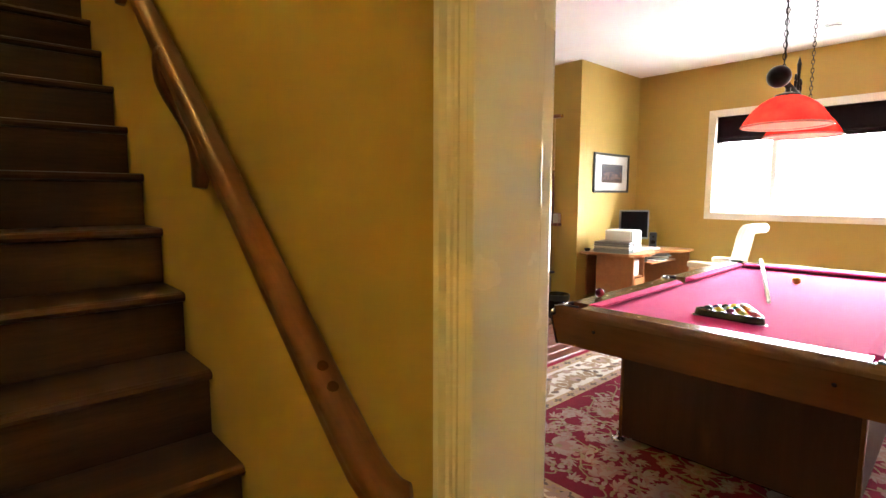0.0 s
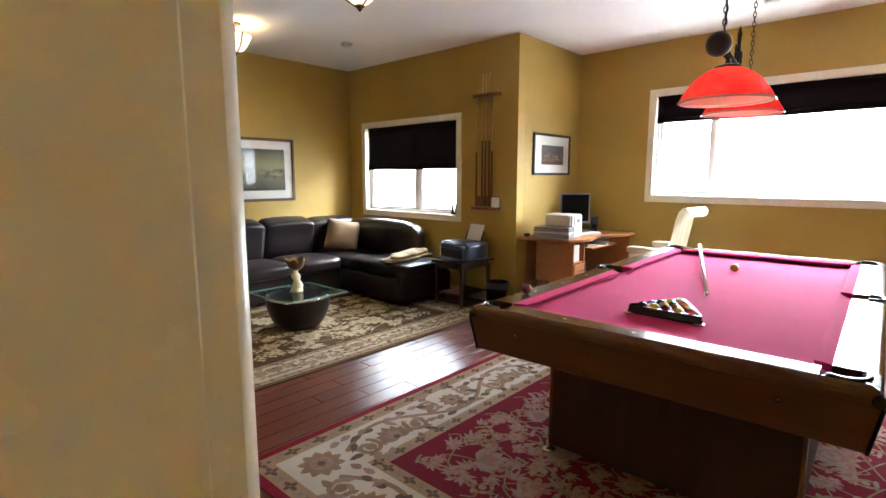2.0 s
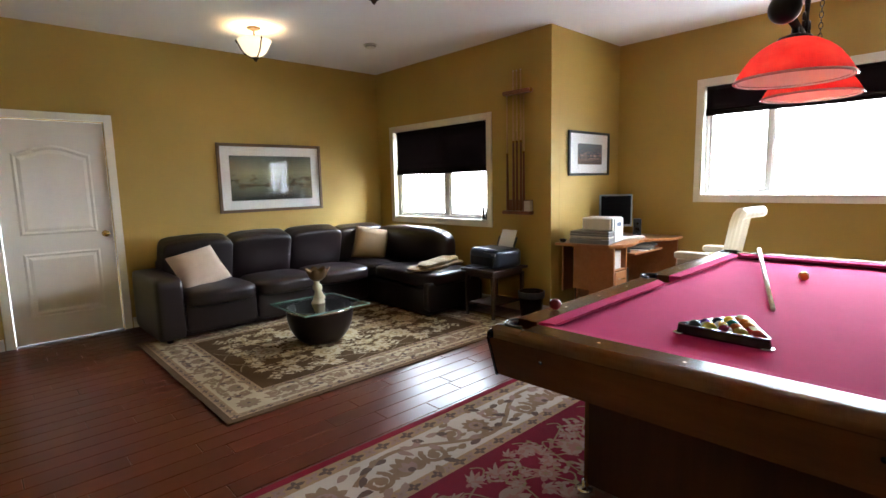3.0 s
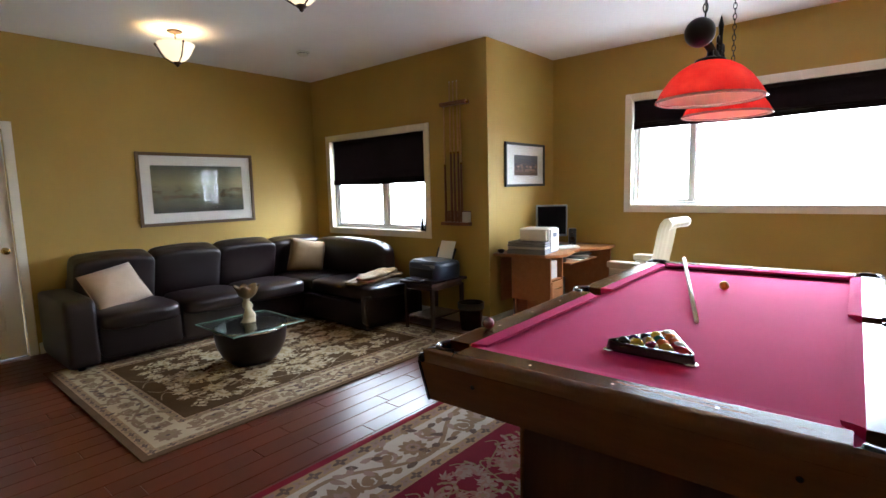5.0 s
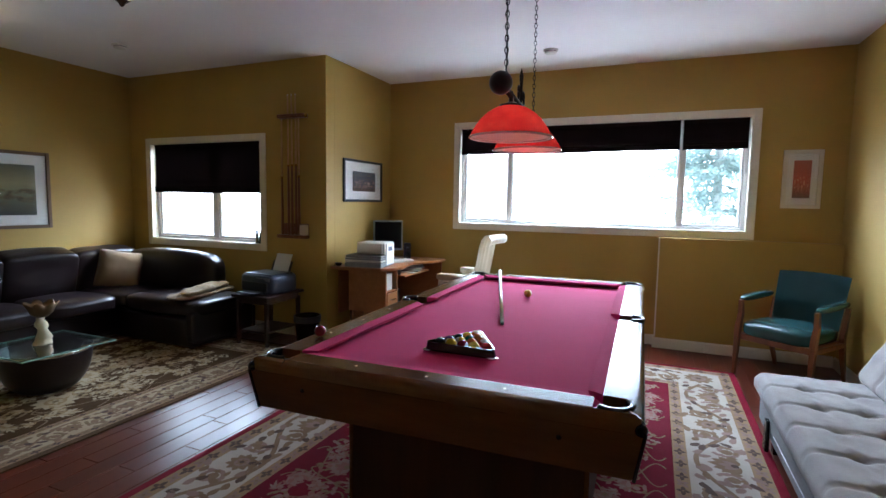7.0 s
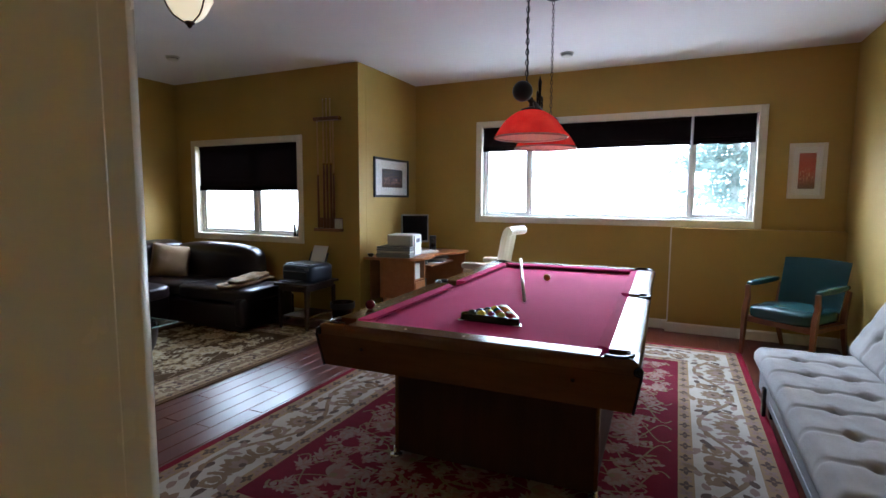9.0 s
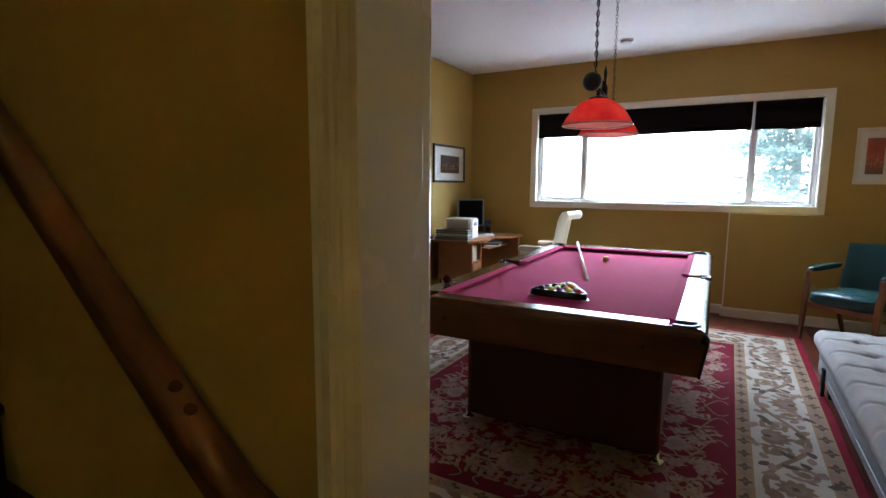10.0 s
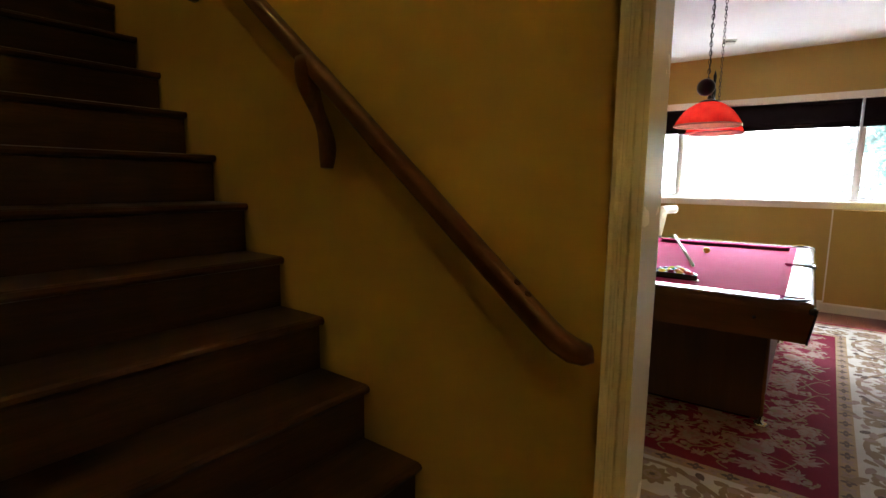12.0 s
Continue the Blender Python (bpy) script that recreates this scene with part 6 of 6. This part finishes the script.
def rug(name, label, x0, x1, y0, y1, bands, field_inks, border_inks, edge_mat, field_mat, pitch, seed, turn=0.0):
    """bands: (width, material, kind) from the outside in."""
    cx, cy = (x0 + x1) / 2, (y0 + y1) / 2
    r = thing(name, label, "rug", (cx, cy, 0.002), turn)
    a, b = (x1 - x0) / 2, (y1 - y0) / 2
    part("rug_body", box(-a, a, -b, b, 0.0, 0.009, 0.004, 2), edge_mat, r)
    z = 0.0094
    loom = Loom(random.Random(seed))
    rnd = loom.rnd
    u, v = a, b
    for k, (w, m, kind) in enumerate(bands):
        if m is not None:
            bm = bmesh.new()
            for q in ((-u, u, -v, -v + w), (-u, u, v - w, v), (-u, -u + w, -v + w, v - w), (u - w, u, -v + w, v - w)):
                box(*q, z - 0.002, z, 0, 1, bm)
            part("border_band", bm, m, r)
        if kind == "guard":
            for horizontal in (True, False):
                ln = u if horizontal else v
                n = int(2 * ln / (w * 0.95))
                for i in range(n):
                    s = -ln + (i + 0.5) * 2 * ln / n
                    for sg in (-1, 1):
                        o = sg * ((v if horizontal else u) - w / 2)
                        x, y = (s, o) if horizontal else (o, s)
                        c = border_inks[(i + k) % 2 + 1]
                        ang = 0 if horizontal else math.pi / 2
                        for q in (0, 1, 2, 3):
                            loom.petal(c, x, y, ang + q * math.pi / 2 + 0.6 * (i % 2), w * (0.44 if q % 2 else 0.58), w * 0.15, 0.0004 + 0.00002 * q)
                        loom.disc(border_inks[0], x, y, w * 0.10, 0.0007, 6)
        if kind == "border":
            for horizontal in (True, False):
                ln = (u if horizontal else v) - w
                waves = max(2, round(2 * ln / (w * 1.75)))
                for sg in (-1, 1):
                    o = sg * ((v if horizontal else u) - w / 2)

                    def at(s, d):
                        return (s, o + d) if horizontal else (o + d, s)

                    pts = [at(-ln + 2 * ln * i / (waves * 14), w * 0.36 * math.sin(2 * math.pi * i / 28 + (0 if sg > 0 else math.pi))) for i in range(waves * 14 + 1)]
                    loom.vine(border_inks[0], pts, w * 0.045)
                    for i in range(waves):
                        s = -ln + 2 * ln * (i + 0.5) / waves
                        side = (1 if i % 2 == 0 else -1) * (1 if sg > 0 else -1)
                        half = ln / waves
                        ang = (math.pi / 2 * side) if horizontal else (0 if side > 0 else math.pi)
                        x, y = at(s, -side * w * 0.30)
                        if i % 3 == 1:
                            x, y = at(s, -side * w * 0.02)
                            loom.rosette(x, y, w * 0.27, border_inks[0], border_inks[1], border_inks[2], 10, 0.2 * i)
                        else:
                            loom.palmette(x, y, w * 0.42, ang, border_inks[0], border_inks[1], border_inks[2])
                        for q in (-1, 1):
                            x, y = at(s + q * half * 0.66, -side * w * 0.16)
                            loom.scroll(border_inks[i % 2], border_inks[0], x, y, w * 0.25, ang + q * 0.6, q * side, w * 0.042, 1.2, 7)
                            for h, d, al in ((0.30, 0.40, 0.5), (0.62, 0.41, 1.0), (0.36, -0.43, 0.3), (0.92, 0.34, 1.4), (0.15, 0.30, 0.9), (0.48, 0.22, 1.8), (0.78, 0.12, 0.2), (0.60, -0.40, 1.1), (0.86, -0.28, 2.0)):
                                x, y = at(s + q * half * h, side * w * d)
                                loom.petal(border_inks[rnd.randint(0, 2)], x, y, ang + math.pi + q * al * (1 if horizontal else -1), w * rnd.uniform(0.2, 0.3), w * 0.07, 0.0007, rnd.uniform(-6, 6))
                # corner flowers
            for sx in (-1, 1):
                for sy in (-1, 1):
                    loom.rosette(sx * (u - w / 2), sy * (v - w / 2), w * 0.36, border_inks[0], border_inks[1], border_inks[2], 10)
        u, v = u - w, v - w
    part("field", box(-u, u, -v, v, z - 0.002, z, 0), field_mat, r)
    # scrolling floral field, mirrored on both axes as woven
    nx, ny = max(2, round(u / pitch)), max(2, round(v / pitch))
    px, py = u / nx, v / ny
    f = field_inks

    def four(fn):
        for mx in (1, -1):
            for my in (1, -1):
                fn(mx, my)

    for i in range(nx + 1):
        for j in range(ny + 1):
            x, y = i * px, j * py
            if x > u - 0.03 or y > v - 0.03:
                continue
            ang = rnd.uniform(0, 6.28)
            big = (i + j) % 2 == 0
            rr = pitch * (0.40 if big else 0.25) * rnd.uniform(0.88, 1.1)
            kind = rnd.random()
            curl = rnd.uniform(0.7, 1.3)
            curls = [(rnd.uniform(0.30, 0.70), rnd.uniform(-0.10, 0.25), rnd.uniform(0.2, 0.25), rnd.uniform(0, 6.28), rnd.choice((-1, 1)), rnd.randint(0, 1)),
                     (rnd.uniform(-0.10, 0.25), rnd.uniform(0.35, 0.70), rnd.uniform(0.2, 0.25), rnd.uniform(0, 6.28), rnd.choice((-1, 1)), rnd.randint(0, 1)),
                     (rnd.uniform(0.45, 0.65), rnd.uniform(0.45, 0.65), rnd.uniform(0.15, 0.20), rnd.uniform(0, 6.28), rnd.choice((-1, 1)), 0)]
            leaves = [(rnd.uniform(0, 1), rnd.uniform(0, 1), rnd.uniform(0, 6.28), rnd.uniform(0.18, 0.30), rnd.randint(0, 2), rnd.uniform(-5, 5)) for _ in range(8)]

            def draw(mx, my):
                def aim(t):
                    return math.atan2(my * math.sin(t), mx * math.cos(t))

                def inside(p, q, m=0.03):
                    return abs(p) < u - m and abs(q) < v - m

                if inside(x, y, rr * 1.05):
                    if big and kind < 0.55:
                        loom.rosette(mx * x, my * y, rr, f[0], f[1], f[2], 10, aim(ang))
                    elif big:
                        loom.palmette(mx * x, my * y, rr * 1.05, aim(ang), f[0], f[1], f[2])
                    else:
                        loom.rosette(mx * x, my * y, rr, f[1], f[0], f[2], 7, aim(ang))
                pts = []
                for k in range(18):
                    t = k / 17
                    q = (x + px * t, y + py * 0.5 * math.sin(t * math.pi * 2) * curl)
                    if inside(*q, 0.02):
                        pts.append((mx * q[0], my * q[1]))
                if len(pts) > 2:
                    loom.vine(f[2], pts, 0.0045)
                pts = []
                for k in range(18):
                    t = k / 17
                    q = (x + px * 0.42 * math.sin(t * math.pi * 2) * curl, y + py * t)
                    if inside(*q, 0.02):
                        pts.append((mx * q[0], my * q[1]))
                if len(pts) > 2:
                    loom.vine(f[2], pts, 0.0045)
                for lx, ly, lr, la, way, lc in curls:
                    p, q = x + lx * px, y + ly * py
                    if inside(p, q, lr * pitch * 1.5):
                        loom.scroll(f[2], f[lc], mx * p, my * q, lr * pitch, aim(la), way * mx * my, pitch * 0.024, 1.2, 7)
                for lx, ly, la, ll, lc, lb in leaves:
                    p, q = x + lx * px, y + ly * py
                    if inside(p, q, 0.09):
                        loom.spray(f[0], f[1], mx * p, my * q, ll * pitch * 1.05, aim(la), mx * my)

            four(draw)
    for color, polys in loom.ink.items():
        flat_pattern("woven_pattern", polys, z, color, r)
    return r


CRIMSON = wool("crimson_wool", (0.125, 0.008, 0.019), (0.17, 0.011, 0.026))
REDEDGE = wool("red_edge_wool", (0.16, 0.009, 0.021), (0.21, 0.013, 0.029))
CREAMWOOL = wool("cream_wool", (0.40, 0.35, 0.29), (0.49, 0.43, 0.36))
TANWOOL = wool("tan_wool", (0.26, 0.17, 0.095), (0.33, 0.225, 0.13))
GREYROSE = wool("grey_rose_wool", (0.22, 0.145, 0.118), (0.30, 0.205, 0.17))
DUSTROSE = wool("dusty_rose_wool", (0.22, 0.105, 0.085), (0.28, 0.145, 0.115))
OLIVEWOOL = wool("olive_wool", (0.17, 0.12, 0.065), (0.24, 0.175, 0.10))
DUSTBROWN = wool("dusty_brown_wool", (0.18, 0.118, 0.070), (0.25, 0.168, 0.105))
EDGEBROWN = wool("edge_brown_wool", (0.085, 0.05, 0.024), (0.12, 0.072, 0.036))
DARKINK = wool("dark_outline_wool", (0.085, 0.055, 0.045), (0.13, 0.09, 0.07))
BROWNFIELD = wool("brown_field_wool", (0.060, 0.031, 0.011), (0.082, 0.045, 0.016))
GOLDWOOL = wool("gold_wool", (0.25, 0.175, 0.085), (0.33, 0.24, 0.125))
SANDWOOL = wool("sand_wool", (0.36, 0.285, 0.175), (0.44, 0.36, 0.235))
rug("red_rug", "large crimson floral rug with a cream scroll border", 1.885, 5.955, -0.62, 2.305,
    [(0.05, None, ""), (0.085, TANWOOL, "guard"), (0.31, CREAMWOOL, "border"), (0.075, TANWOOL, "guard")],
    [GREYROSE, DUSTROSE, OLIVEWOOL], [DUSTBROWN, GREYROSE, DARKINK], REDEDGE, CRIMSON, 0.30, 5)
rug("brown_rug", "brown and cream floral rug under the coffee table", 2.14, 4.985, 3.045, 5.19,
    [(0.045, None, ""), (0.055, TANWOOL, "guard"), (0.215, SANDWOOL, "border"), (0.05, TANWOOL, "guard")],
    [SANDWOOL, GOLDWOOL, OLIVEWOOL], [DUSTBROWN, OLIVEWOOL, DARKINK], EDGEBROWN, BROWNFIELD, 0.34, 8)


# ---- floor planks ----
def planks():
    rnd = random.Random(12)
    w = 0.127
    bins = {}
    count = 0

    def plank_mesh(ln):
        key = round(ln, 2)
        if key not in bins:
            bm = box(0, key - 0.0016, 0, w - 0.0016, -0.006, 0.0, 0.0035, 1)
            me = bpy.data.meshes.new("plank")
            bm.to_mesh(me)
            bm.free()
            me.materials.append(FLOORWOOD)
            bins[key] = me
        return bins[key]

    rugs = ((1.99, 5.85, -0.52, 2.20), (2.24, 4.88, 3.15, 5.09))
    rest = bmesh.new()
    y = YD
    while y < Y1 - 0.01:
        x = XR - rnd.uniform(0.0, 0.9)
        while x < X2:
            ln = rnd.choice((0.61, 0.76, 0.91, 1.07, 1.22))
            x0, x1 = max(x, 0.93), min(x + ln, X2)
            x += ln
            if x1 - x0 < 0.05 or y > Y2 and x0 > X1 or x1 < XR:
                continue
            if any(a < x0 and x1 < b and c < y and y + w < d for a, b, c, d in rugs):
                continue
            m = pose(x0, y, rnd.uniform(-0.0004, 0.0), rnd.uniform(-0.03, 0.03), rnd.uniform(-0.01, 0.01), 0)
            if count < 300 and (0.4 < y < 5.9):
                o = new("plank", plank_mesh(x1 - x0))
                o.parent = floor
                o.matrix_basis = m
                count += 1
            else:
                sub = box(0, x1 - x0 - 0.0016, 0, w - 0.0016, -0.006, 0.0)
                sub.transform(m)
                me = bpy.data.meshes.new("tmp")
                sub.to_mesh(me)
                sub.free()
                rest.from_mesh(me)
                bpy.data.meshes.remove(me)
        y += w
    # hall boards
    y = YD
    while y < 0.85:
        box(-1.35, 0.929, y, y + w - 0.0016, -0.006, 0.0, 0, 1, rest)
        y += w
    o = part("plank_remainder", rest, FLOORWOOD, floor)
    o["kind"] = "stuff"


planks()
